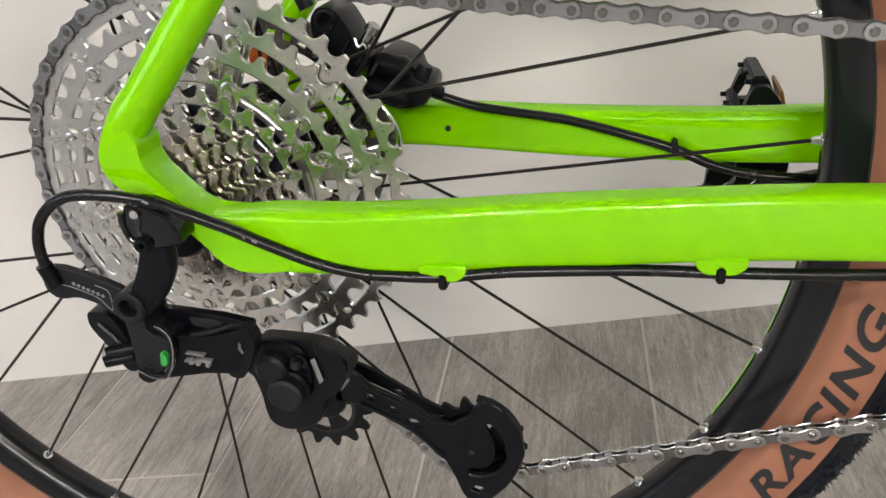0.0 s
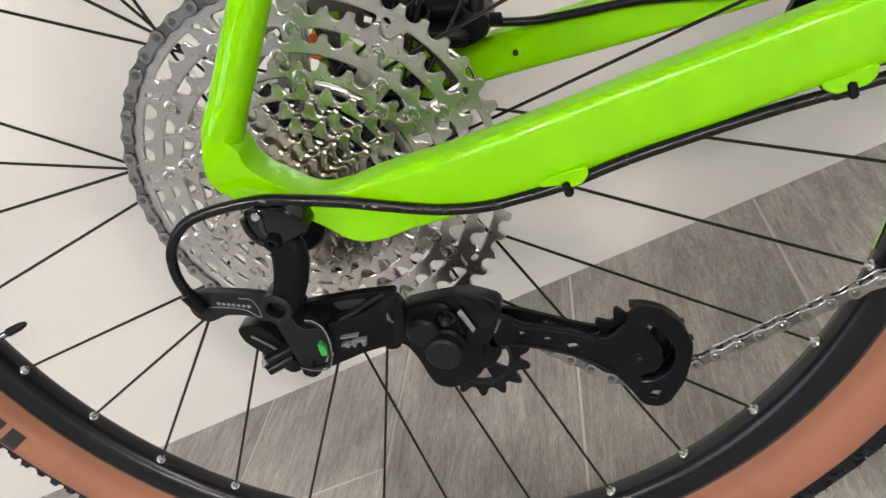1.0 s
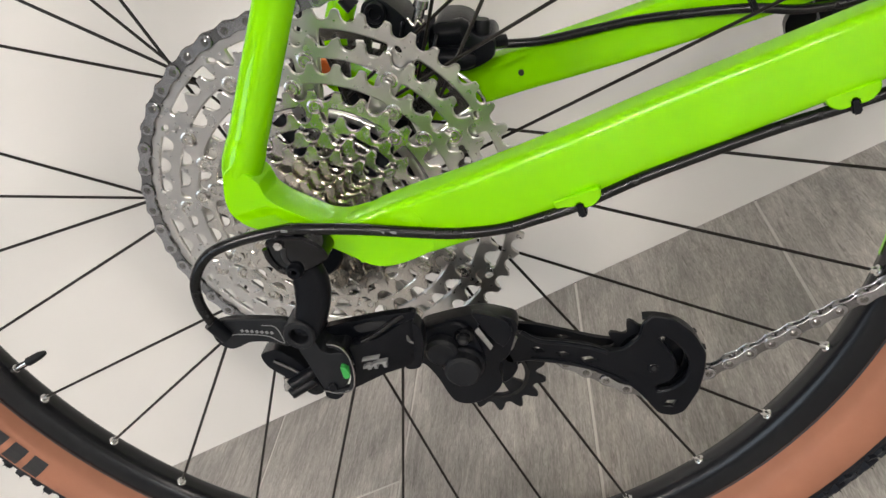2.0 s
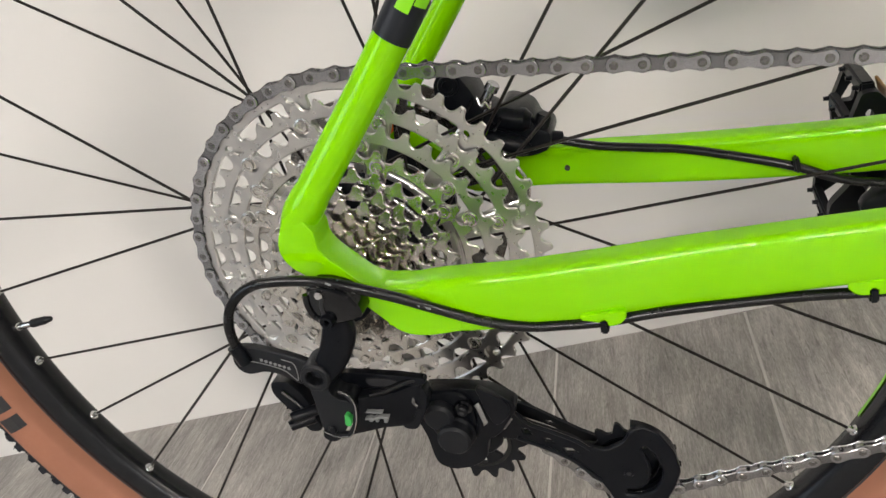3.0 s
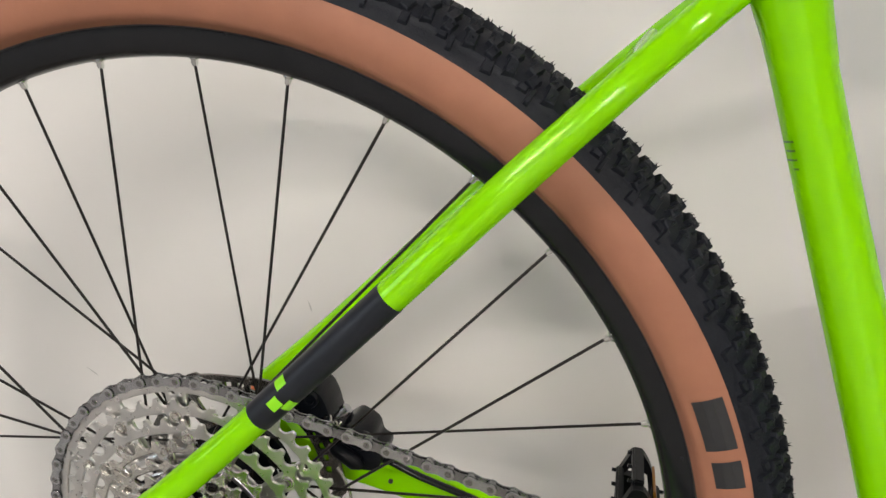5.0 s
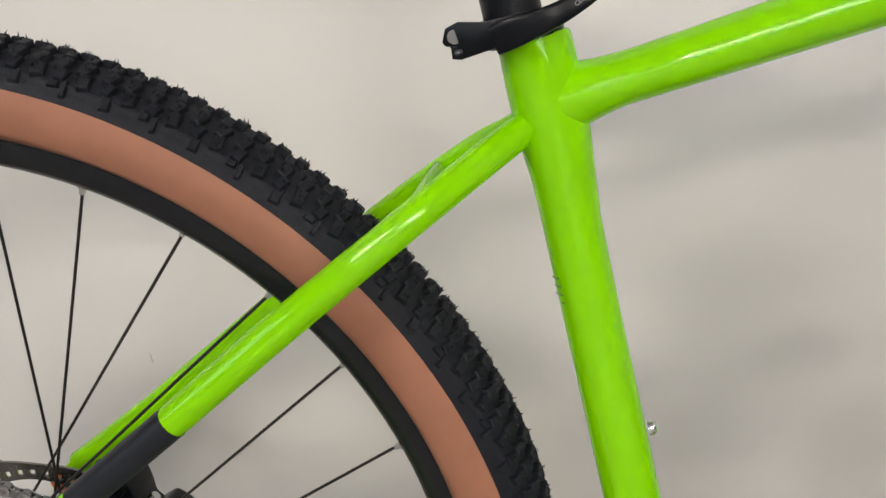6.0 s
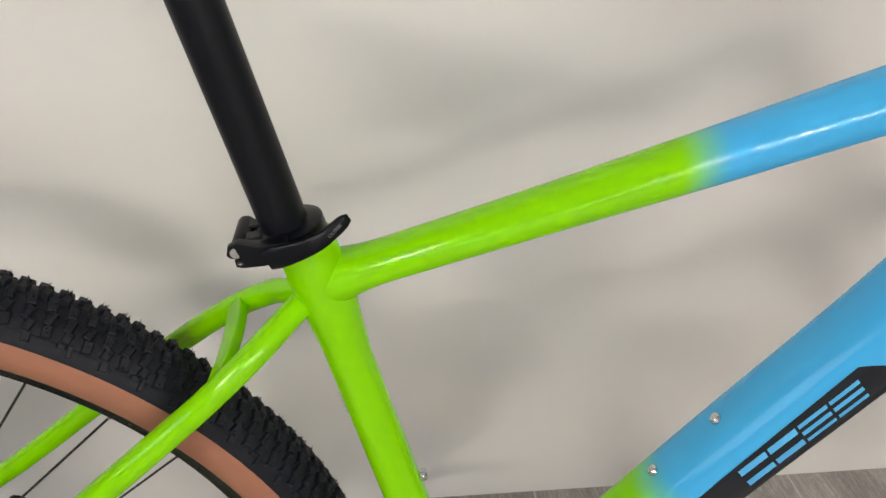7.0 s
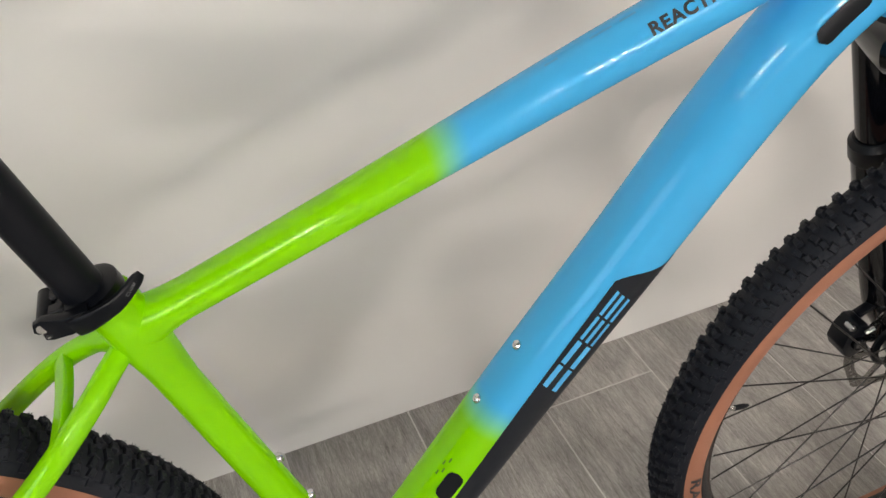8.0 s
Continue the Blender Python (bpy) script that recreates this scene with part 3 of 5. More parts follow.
def wheel(name, label, x, seed, rear):
    """A spoked wheel at its axle, with rim, tyre, spokes, hub, brake disc and valve."""
    half = [(0.2966, 0.0068), (0.3005, 0.0106), (0.3090, 0.0128), (0.3122, 0.0130), (0.3128, 0.0124), (0.3110, 0.0100)]
    rim = [(r, -q) for r, q in reversed(half)] + [(0.2954, 0.0)] + half
    w = part(name, lathe_mesh("rim", rim, 160, closed=True), M_RIM, bike, label, m=pose(x, 0, AX))
    part("tyre", lathe_mesh("tyre", casing(19, 38, 4) + casing(41, 139, 16, 0.0012) + casing(142, 161, 4), 160), M_RUBBER, w, "black rubber tyre tread")
    part("sidewall", lathe_mesh("sidewall", [(0.3128, 0.0122), (0.3140, 0.0148), (0.3158, 0.0180)] + casing(-36, 19.0, 10, 0.0002), 160), M_TAN, w, "tan brown tyre sidewall")
    part("sidewall", lathe_mesh("sidewall", casing(161.0, 216, 10, 0.0002) + [(0.3158, -0.0180), (0.3140, -0.0148), (0.3128, -0.0122)], 160), M_TAN, w, "tan brown tyre sidewall")
    for s in (-1, 1):
        part("bead_line", lathe_mesh("bead_line", [(0.3136, s * 0.0122), (0.3136, s * 0.0136), (0.3125, s * 0.0129)], 160), M_INK, w)
    tagged(part("tread", knobs(seed, *((92, 1.0) if rear else (60, 1.18, 0.8, 1.35))), M_RUBBER, w, "rows of black rubber tread knobs"), kind="stuff")
    # hub
    ends = ((-0.0124, 0.0338), (0.0331, 0.0319)) if rear else ((-0.034, 0.027), (0.028, 0.029))
    hub = [(0.0, -0.058), (0.012, -0.058), (0.012, ends[0][0] - 0.006), (0.024, ends[0][0] - 0.004), (0.0335, ends[0][0] - 0.002), (0.0335, ends[0][0] + 0.002), (0.022, ends[0][0] + 0.005), (0.017, -0.002), (0.017, 0.012), (0.022, ends[1][0] - 0.005), (0.0335, ends[1][0] - 0.002), (0.0335, ends[1][0] + 0.002), (0.024, ends[1][0] + 0.004), (0.0155, 0.058), (0.010, 0.062), (0.0, 0.062)]
    part("hub", lathe_mesh("hub", hub, 40), M_BLACK, w, "black alloy hub")
    offset = radians(-4.15)
    for k in range(32):
        t = offset + radians(11.25) * k
        far = k % 2 == 0
        turn = (1 if k % 4 in (1, 2) else -1) * radians(59.2 if rear else 62)
        y, fr = ends[1] if far else ends[0]
        y += 0.0010 if (k // 2) % 2 else -0.0010
        a = (fr * math.cos(t + turn), y, fr * math.sin(t + turn))
        b = (0.2922 * math.cos(t), (0.0018 if far else -0.0018), 0.2922 * math.sin(t))
        part("spoke", spoke_between(a, b), M_SPOKE, w, smooth=True)
        d = (Vector(b) - Vector(a)).normalized()
        out = Vector((math.cos(t), 0, math.sin(t)))
        s = Vector(b) - d * 0.0012
        part("nipple", sweep([(*s, 0.0014, 0.0014), (*(s + d * 0.0015), 0.0019, 0.0019), (*(Vector(b) + out * 0.0046), 0.0020, 0.0020)], 8, square=2.6, up=(0.02, 1, 0.01)), M_NIPPLE, w, smooth=True)
        seat = Vector((0, b[1], 0))
        part("eyelet", sweep([(*(seat + out * r), q, q) for r, q in ((0.2968, 0.0034), (0.2953, 0.0034), (0.2948, 0.0030), (0.2947, 0.0024), (0.2955, 0.0021))], 14, up=(0, 1, 0.01)), M_NIPPLE, w, smooth=True)
    # brake disc
    y = 0.0465

    def disc_keep(i, j):
        if i == 0:
            return (j // 6) % 5 < 1
        if i == 2:
            return j % 4 < 2
        return True

    me = polar_plate([0.036, 0.0615, 0.0650, 0.0690, 0.0735], 180, y - 0.001, y + 0.001, disc_keep, lambda i, j: (0.0045 * (0.5 + 0.5 * math.cos(2 * math.pi * j / 30)) + 0.002 * (1 if j % 30 > 25 else 0)) if i == 4 else 0)
    part("brake_disc", me, M_DISC, w, "drilled steel brake disc")
    part("disc_carrier", lathe_mesh("disc_carrier", [(0.030, y - 0.004), (0.038, y - 0.002), (0.038, y + 0.002), (0.030, y + 0.003)], 40, closed=True), M_BLACK, w)
    # valve
    tv = offset + radians(11.25) * -15.5 if rear else radians(172)
    o = Vector((math.cos(tv), 0, math.sin(tv)))
    at = lambda r: tuple(o * r)
    v = part("valve", sweep([(*at(0.298), 0.0030, 0.0030), (*at(0.2930), 0.0030, 0.0030), (*at(0.2928), 0.0024, 0.0024), (*at(0.2800), 0.0024, 0.0024)], 12), M_CHROME, w, "silver valve stem", smooth=True)
    part("valve_cap", sweep([(*at(0.2795), 0.0032, 0.0032), (*at(0.268), 0.0030, 0.0030), (*at(0.262), 0.0018, 0.0018), (*at(0.2605), 0.0006, 0.0006)], 12), M_PLASTIC, w, "black plastic valve cap", smooth=True)
    # print on the sidewall and stickers inside the rim
    me = text_mesh("RACING", 0.030, 0.030)
    xs = [q.co.x for q in me.vertices]
    span = max(xs)
    for q in me.vertices:
        q.co.x *= 0.125 / span
        q.co.y = q.co.y * 0.68 + 0.0034
        q.co.x += 0.42 * q.co.y
    start = -39.6 if rear else 184.0
    part("print", wrap_on_sidewall(fan_fine(me, 3), radians(start), 1.0, 0.0010), M_INK, w, "black word printed on sidewall")
    for a, n, wd, h in ((185.5 if rear else 100, 3, 0.012, 0.018), (13.0 if rear else 60, 1, 0.016, 0.015), (17.0 if rear else 66, 1, 0.030, 0.016), (1.0, 1, 0.02, 0.014)):
        part("print", wrap_on_sidewall(fan_fine(bar_letters(n, wd, h, 0.005), 2), radians(a), 1.0), M_INK, w)
    for a0, a1 in ((-36.6, -28.0), (-25.2, -5.5)):
        part("rim_sticker", lathe_mesh("rim_sticker", [(r - 0.0006, yy) for r, yy in ((0.2957, 0.0026), (0.2967, 0.0070), (0.3005, 0.0108))], 24, a0=a0, a1=a1), M_LIME, w, "lime green rim sticker")
    return w


rear_wheel = wheel("rear_wheel", "black alloy rim with tan-wall knobbly tyre", 0.0, 3, True)
front_wheel = wheel("front_wheel", "black alloy rim with tan-wall knobbly tyre", FRONT, 4, False)

# cassette
K = 1.0
TEETH = (51, 45, 39, 33, 28, 24, 21, 18, 16, 14, 12, 10)
cassette = part("cassette", lathe_mesh("cassette_body", [(0.010, -0.066), (0.0165, -0.066), (0.0165, -0.020), (0.010, -0.020)], 36, closed=True), M_BLACK, bike, "stack of twelve silver toothed sprockets", m=pose(0, 0, AX))
CASS_Y, STEP = -0.0195, 0.0037


def root_of(n):
    return 12.7 * K / 1000 / (2 * math.sin(math.pi / n)) - 0.0039


def tooth_outline(n, seed):
    """Teeth with round roller seats and blunt tips, some cut low or leaning for the shifting."""
    rng = random.Random(seed)
    rp = root_of(n) + 0.0039
    half = math.pi * rp / n
    out = []
    for k in range(n):
        low = 0.0014 if rng.random() < 0.16 else 0.0
        lean = rng.choice((0.0, 0.0, 0.0004, -0.0004))
        tip = 0.0017 - low
        seat = [(s, -math.sqrt(max(0.0, 0.0039 ** 2 - s * s))) for s in (-0.0036, -0.0030, -0.0018, 0.0, 0.0018, 0.0030, 0.0036)]
        row = [(-half + 0.0010 + lean, tip), (-half + 0.0019, tip * 0.55)] + seat + [(half - 0.0019, tip * 0.55), (half - 0.0010 + lean, tip)]
        for s, h in row:
            a = 2 * math.pi * k / n + s / rp
            out.append(((rp + h) * math.cos(a), (rp + h) * math.sin(a)))
    return out


def slot_outline(r0, r1, a0, a1, corner=0.0022, n=9):
    """A curved opening between two radii and two angles, with round corners."""
    pts = [(r1 * math.cos(a0 + (a1 - a0) * k / n), r1 * math.sin(a0 + (a1 - a0) * k / n)) for k in range(n + 1)]
    pts += [(r0 * math.cos(a1 + (a0 - a1) * k / n), r0 * math.sin(a1 + (a0 - a1) * k / n)) for k in range(n + 1)]
    return rounded(pts, [corner] + [0.0] * (n - 1) + [corner, corner] + [0.0] * (n - 1) + [corner], 3)


def oval_outline(r, a, long, short, turn, n=12):
    out = []
    for k in range(n):
        t = 2 * math.pi * k / n
        u, v = long * math.cos(t), short * math.sin(t)
        u, v = u * math.cos(turn) - v * math.sin(turn), u * math.sin(turn) + v * math.cos(turn)
        out.append(((r + v) * math.cos(a + u / r), (r + v) * math.sin(a + u / r)))
    return out


def chamfered(outline, holes, y0, y1, c):
    """A plate with real openings whose near edges are broken by a chamfer."""
    bm = bmesh.new()
    fill, back, n_long = [], [], 16
    for loop, sign in [(outline, 1.0)] + [(h, -1.0) for h in holes]:
        P = np.array(loop)
        keep = np.hypot(*(P - np.roll(P, 1, 0)).T) > 1e-6
        P = P[keep]
        if np.sum(P[:, 0] * np.roll(P[:, 1], -1) - P[:, 1] * np.roll(P[:, 0], -1)) < 0:
            P = P[::-1]
        d = np.roll(P, -1, 0) - np.roll(P, 1, 0)
        nrm = np.stack([-d[:, 1], d[:, 0]], 1) / np.maximum(np.hypot(*d.T), 1e-9)[:, None] * sign
        w = c * 1.7 if sign < 0 and n_long < len(loop) else c        # long openings are dished wider
        Q = P + nrm * w
        near = [bm.verts.new((x, y0, z)) for x, z in Q]
        edge = [bm.verts.new((x, y0 + c, z)) for x, z in P]
        far = [bm.verts.new((x, y1, z)) for x, z in P]
        n = len(P)
        for k in range(n):
            j = (k + 1) % n
            bm.faces.new((near[k], near[j], edge[j], edge[k]))
            bm.faces.new((edge[k], edge[j], far[j], far[k]))
        fill += [bm.edges.get((near[k], near[(k + 1) % n])) for k in range(n)]
        back += [bm.edges.get((far[k], far[(k + 1) % n])) for k in range(n)]
    bmesh.ops.triangle_fill(bm, edges=fill, use_beauty=True, normal=(0, -1, 0))
    bmesh.ops.triangle_fill(bm, edges=back, use_beauty=True, normal=(0, 1, 0))
    return bm


def cog(n, index):
    """One sprocket: toothed band, openings between riveted arms, and a ring hidden behind the next sprocket."""
    root = root_of(n)
    y = CASS_Y - STEP * index
    follow = root_of(TEETH[index + 1]) if index < 11 else 0.02
    bore = 0.0530 if n > 36 else (max(0.0150, follow - 0.0135) if n > 20 else 0.0150)   # the three large ones share long open arms
    holes = [[(bore * math.cos(2 * math.pi * k / 48), bore * math.sin(2 * math.pi * k / 48)) for k in range(48)]]
    rng = random.Random(40 + n)
    arms = {51: [2.2 + 30 * k for k in range(12)], 45: [2.2 + 30 * k for k in range(12)], 39: [8.4 + 60 * (k // 2) + 16.8 * (k % 2) for k in range(12)], 33: [18.5 + 40 * k for k in range(9)], 28: [5 + 45 * k for k in range(8)], 24: [30 + 60 * k for k in range(6)], 21: [10 + 60 * k for k in range(6)]}.get(n, [])
    width = {51: 9.0, 45: 8.5, 39: 7.5, 33: 12.0, 28: 13.0, 24: 16.0, 21: 20.0}.get(n, 0)
    r1 = root - {51: 0.0042, 45: 0.0052, 39: 0.0048, 33: 0.0033, 28: 0.0032}.get(n, 0.0032)
    r0 = max(bore + 0.0035, 0.0 if n > 36 else follow - 0.0070)
    for a, b in zip(arms, arms[1:] + arms[:1]):
        b = b if b > a else b + 360
        a, b = a + width / 2, b - width / 2
        if b - a > 4:
            holes.append(slot_outline(r0, r1, radians(a), radians(b), min(0.0030, (r1 - r0) * 0.45, radians(b - a) * r0 * 0.4)))
    if n in (33, 28, 24):                # small oval lightening holes under some teeth of the arms
        for a in arms:
            holes.append(oval_outline((r0 + r1) / 2 + 0.0012, radians(a + rng.uniform(-1, 1)), 0.0020, 0.0013, rng.uniform(-0.5, 0.5)))
    if n in (51, 45):
        for a in arms:                   # a slim opening through each arm, outside its rivet
            holes.append(oval_outline(r1 - 0.0004, radians(a + 1.5), 0.0022, 0.0015, 0.4))
    mat = M_ALU if n > 36 else (M_STEEL if n > 20 else M_WARM)
    part("sprocket", chamfered(tooth_outline(n, n), holes, y - 0.0011, y + 0.0009, 0.00042), mat, cassette)
    r = {45: 0.0805, 39: 0.0685, 33: 0.0600}.get(n)
    for a in arms if r else ():
        t = radians(a)
        rv = [(0.0002, y - 0.0017), (0.0016, y - 0.0018), (0.0020, y - 0.0026), (0.0030, y - 0.0026), (0.0034, y - 0.0016), (0.0043, y - 0.0014), (0.0046, y - 0.0005)]
        part("rivet", lathe_mesh("rivet", rv, 18, centre=(r * math.cos(t), 0, r * math.sin(t))), M_STEEL, cassette)


for i, n in enumerate(TEETH):
    cog(n, i)
part("lock_ring", lathe_mesh("lock_ring", [(0.009, -0.0665), (0.0165, -0.0665), (0.0175, -0.0655), (0.0175, -0.0640), (0.009, -0.0640)], 36, closed=True), M_BLACK, cassette)
for k in range(6):
    t = radians(20 + 60 * k)
    rows = [(r * math.cos(t + sw), y, r * math.sin(t + sw), w, 0.0016) for r, y, w, sw in ((0.018, -0.040, 0.008, -0.5), (0.030, -0.0365, 0.005, -0.30), (0.044, -0.0325, 0.0045, -0.12), (0.056, -0.0300, 0.0045, 0.0))]
    part("carrier_arm", sweep(rows, 10, square=4, up=(0, 1, 0)), M_BLACK, cassette, smooth=True)


# chain: tangents between turned circles, then one link after another
def tangent(c1, r1, s1, c2, r2, s2):
    d = np.subtract(c2, c1)
    D = np.hypot(*d)
    a = math.atan2(d[1], d[0]) - math.asin((s2 * r2 - s1 * r1) / D)
    w = np.array([math.cos(a), math.sin(a)])
    nrm = np.array([-w[1], w[0]])
    return np.array(c1) - s1 * r1 * nrm, np.array(c2) - s2 * r2 * nrm


CR_R = 12.7 * K / 1000 / (2 * math.sin(math.pi / 30))
CA_R = 12.7 * K / 1000 / (2 * math.sin(math.pi / 51))
GUIDE, TENS = (0.0245, 0.2300), (0.1094, 0.2020)
PU_R = 0.0252
circles = [((0.0, AX), CA_R, 1, CASS_Y), (GUIDE, PU_R, -1, -0.026), (TENS, PU_R, 1, -0.029), (BB, CR_R, 1, -0.048)]
line = []
for i, (c, r, s, y) in enumerate(circles):
    pc, pr, ps, py = circles[i - 1]
    nc, nr, ns, ny = circles[(i + 1) % 4]
    enter = tangent(pc, pr, ps, c, r, s)[1]
    leave, there = tangent(c, r, s, nc, nr, ns)
    a0 = math.atan2(*(enter - np.array(c))[::-1])
    a1 = math.atan2(*(leave - np.array(c))[::-1])
    sweep_a = (a1 - a0) % (2 * math.pi) if s > 0 else -((a0 - a1) % (2 * math.pi))
    m = max(2, int(abs(sweep_a) * r / 0.001))
    for k in range(m):
        a = a0 + sweep_a * k / m
        line.append((c[0] + r * math.cos(a), y, c[1] + r * math.sin(a)))
    m = int(np.hypot(*(there - leave)) / 0.001)
    for k in range(m):
        q = leave + (there - leave) * k / m
        line.append((q[0], y + (ny - y) * k / m, q[1]))
line = np.array(line + line[:1])
lengths = np.r_[0, np.cumsum(np.linalg.norm(np.diff(line, axis=0), axis=1))]
LINKS = 2 * round(lengths[-1] / (12.7 * K / 1000) / 2)
PITCH = lengths[-1] / LINKS
pins = np.stack([np.interp(np.arange(LINKS + 1) * PITCH, lengths, line[:, k]) for k in range(3)], 1)


def link_plate(y0, y1, r, waist, bm):
    out = []
    for c, a0 in ((PITCH, -120), (0.0, 60)):
        for k in range(9):
            a = radians(a0 + 240 * k / 8)
            out.append((c + r * math.cos(a), r * math.sin(a)))
        out.append((PITCH / 2, waist if c else -waist))
    return plate(out, y0, y1, 0.00035, bm=bm)


outer, inner = bmesh.new(), bmesh.new()
for s in (-1, 1):
    link_plate(*sorted((s * 0.0021, s * 0.0029)), 0.0039, 0.0026, outer)
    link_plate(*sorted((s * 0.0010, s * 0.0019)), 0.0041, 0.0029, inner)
for c in (0.0, PITCH):
    for y0, y1, r, bev, slot_no in ((-0.00315, 0.00315, 0.0021, 0.0003, 1), (-0.0034, 0.0034, 0.0013, 0.0002, 2), (-0.00355, 0.00355, 0.0006, 0.0, 1)):
        old = set(outer.faces)
        disc(c, 0, y0, y1, r, 10, bev, outer)
        for f in outer.faces:
            if f not in old:
                f.material_index = slot_no
    disc(c, 0, -0.0010, 0.0010, 0.0037, 12, bm=inner)
proto = part("outer_link", outer, M_CHAIN, None)
proto.data.materials.append(M_DISC)
proto.data.materials.append(M_CHAIN_DARK)
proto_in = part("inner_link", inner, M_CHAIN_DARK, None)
chain = part("chain", box(-0.0001, -0.0001, -0.0001, 0.0001, 0.0001, 0.0001), M_CHAIN, bike, "silver steel roller chain round the largest sprocket", m=Matrix.Translation(tuple(pins[0])))
for k in range(LINKS):
    a, b = Vector(pins[k]), Vector(pins[k + 1])
    d = (b - a).normalized()
    yv = (Vector((0, 1, 0)) - d * d.y).normalized()
    m = Matrix((d, yv, d.cross(yv))).transposed().to_4x4()
    m.translation = a - Vector(pins[0])
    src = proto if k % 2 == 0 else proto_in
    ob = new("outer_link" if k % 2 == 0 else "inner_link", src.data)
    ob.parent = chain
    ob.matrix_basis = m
for ob in (proto, proto_in):
    bpy.data.objects.remove(ob)

# chainring, cranks and pedals
ring_me = polar_plate([0.040, 0.046, CR_R - 0.0036, CR_R - 0.0020], 30 * 8, -0.0495, -0.0465, lambda i, j: i > 0 or (j // 10) % 6 < 3, lambda i, j: (0, 0.06, 0.3, 0.8, 1, 0.8, 0.3, 0.06)[j % 8] * 0.0062 if i == 3 else 0)
ring = part("chainring", ring_me, M_BLACK, bike, "black alloy chainring", m=pose(BB[0], 0, BB[1]))
for k in range(4):
    t = radians(45 + 90 * k)
    part("chainring_arm", sweep([(0.0, -0.052, 0.0, 0.011, 0.004), (0.043 * math.cos(t), -0.051, 0.043 * math.sin(t), 0.006, 0.0025)], 10, square=3.5), M_BLACK, ring, smooth=True)


def crank(side, dx, dz):
    y0, y1 = 0.060 * side, 0.078 * side
    rows = [(-0.02 * dx, y0, -0.02 * dz, 0.012, 0.006), (0, y0, 0, 0.0185, 0.0085), (0.04 * dx, y0 + 0.004 * side, 0.04 * dz, 0.0145, 0.0085), (0.13 * dx, y1, 0.13 * dz, 0.0110, 0.0080), (0.165 * dx, y1, 0.165 * dz, 0.0125, 0.0080), (0.178 * dx, y1, 0.178 * dz, 0.0100, 0.0070), (0.183 * dx, y1, 0.183 * dz, 0.0055, 0.0055)]
    c = part("crank_arm", sweep([tuple(r) for r in smooth_path(rows, 4)], 20, square=3), M_BLACK, bike, "black alloy crank arm", smooth=True, m=pose(BB[0], 0, BB[1]))
    part("crank_bolt", disc(0, 0, min(0, side) * 0.071 + max(0, side) * 0.066, min(0, side) * 0.066 + max(0, side) * 0.071, 0.011, 24, 0.001), M_PLASTIC, c)
    part("pedal_eye", lathe_mesh("pedal_eye", [(0.0065, 0.0885 * side), (0.0105, 0.0885 * side), (0.0105, 0.0865 * side), (0.0065, 0.0865 * side)], 24, centre=(0.168 * dx, 0, 0.168 * dz), closed=True), M_CHROME, c)
    return c


crank(1, -1.0, -0.14)
crank(-1, 1.0, 0.14)


def pedal(side, x, z, tilt):
    """A platform pedal standing near upright: axle barrel, two open cage plates, bars across and grip pins."""
    p = part("pedal", disc(0.007, 0, 0.004, 0.100, 0.0090, 18, 0.001), M_PLASTIC, bike, "black platform pedal with grip pins", smooth=True, m=pose(x, 0.090 * side, z, 0, tilt, 0 if side > 0 else 180))
    F = 0.82
    out = rounded([(F * x, F * z) for x, z in ((-0.006, 0.0715), (0.004, 0.0725), (0.013, 0.062), (0.021, 0.046), (0.026, 0.030), (0.022, -0.030), (0.008, -0.048), (-0.002, -0.0725), (-0.012, -0.070), (-0.021, -0.058), (-0.026, -0.036), (-0.025, -0.018), (-0.010, 0.0), (-0.0155, 0.042), (-0.013, 0.050))], 0.003, 2)
    gaps = [rounded([(F * x, F * z) for x, z in hole], 0.002, 2) for hole in (((-0.0095, 0.044), (-0.001, 0.060), (0.003, 0.056), (0.001, 0.044)), ((0.009, 0.052), (0.013, 0.050), (0.020, 0.026), (0.014, 0.022), (0.008, 0.040)), ((-0.019, -0.036), (-0.006, -0.026), (0.004, -0.034), (-0.002, -0.050), (-0.010, -0.060)))]
    for y in (0.026, 0.078):
        part("pedal_side", perforated(out, gaps, y - 0.004, y + 0.004), M_PLASTIC, p)
    for xx, zz, w in ((-0.001, 0.059, 0.0042), (-0.011, 0.040, 0.003), (0.0195, 0.030, 0.003), (-0.0195, -0.026, 0.003), (-0.006, -0.058, 0.0042), (0.013, -0.034, 0.003)):
        part("pedal_bar", box(xx - w, 0.028, zz - w, xx + w, 0.076, zz + w, bevel=0.0012), M_PLASTIC, p)
        for y in (0.032, 0.052, 0.072):
            d = -1 if xx < 0 else 1
            part("grip_pin", sweep([(xx, y, zz, 0.0018, 0.0018), (xx + d * (w + 0.0035), y, zz, 0.0015, 0.0015)], 8), M_BLACK, p)
    part("reflector", box(0.0130, 0.034, 0.026, 0.0150, 0.070, 0.046, bevel=0.0005), M_AMBER, p, "amber pedal reflector", m=pose(0.012, 0, 0.005, 0, -16, 0))
    return p


def perforated(outline, holes, y0, y1):
    """A plate with real openings, flat between y0 (near) and y1 (far)."""
    bm = bmesh.new()
    edges = []
    for loop in (outline, *holes):
        vs = [bm.verts.new((x, y0, z)) for x, z in loop]
        edges += [bm.edges.new((vs[k], vs[(k + 1) % len(vs)])) for k in range(len(vs))]
    bmesh.ops.triangle_fill(bm, edges=edges, use_beauty=True, normal=(0, -1, 0))
    got = bmesh.ops.extrude_face_region(bm, geom=list(bm.faces))
    for v in got["geom"]:
        if isinstance(v, bmesh.types.BMVert):
            v.co.y = y1
    return bm


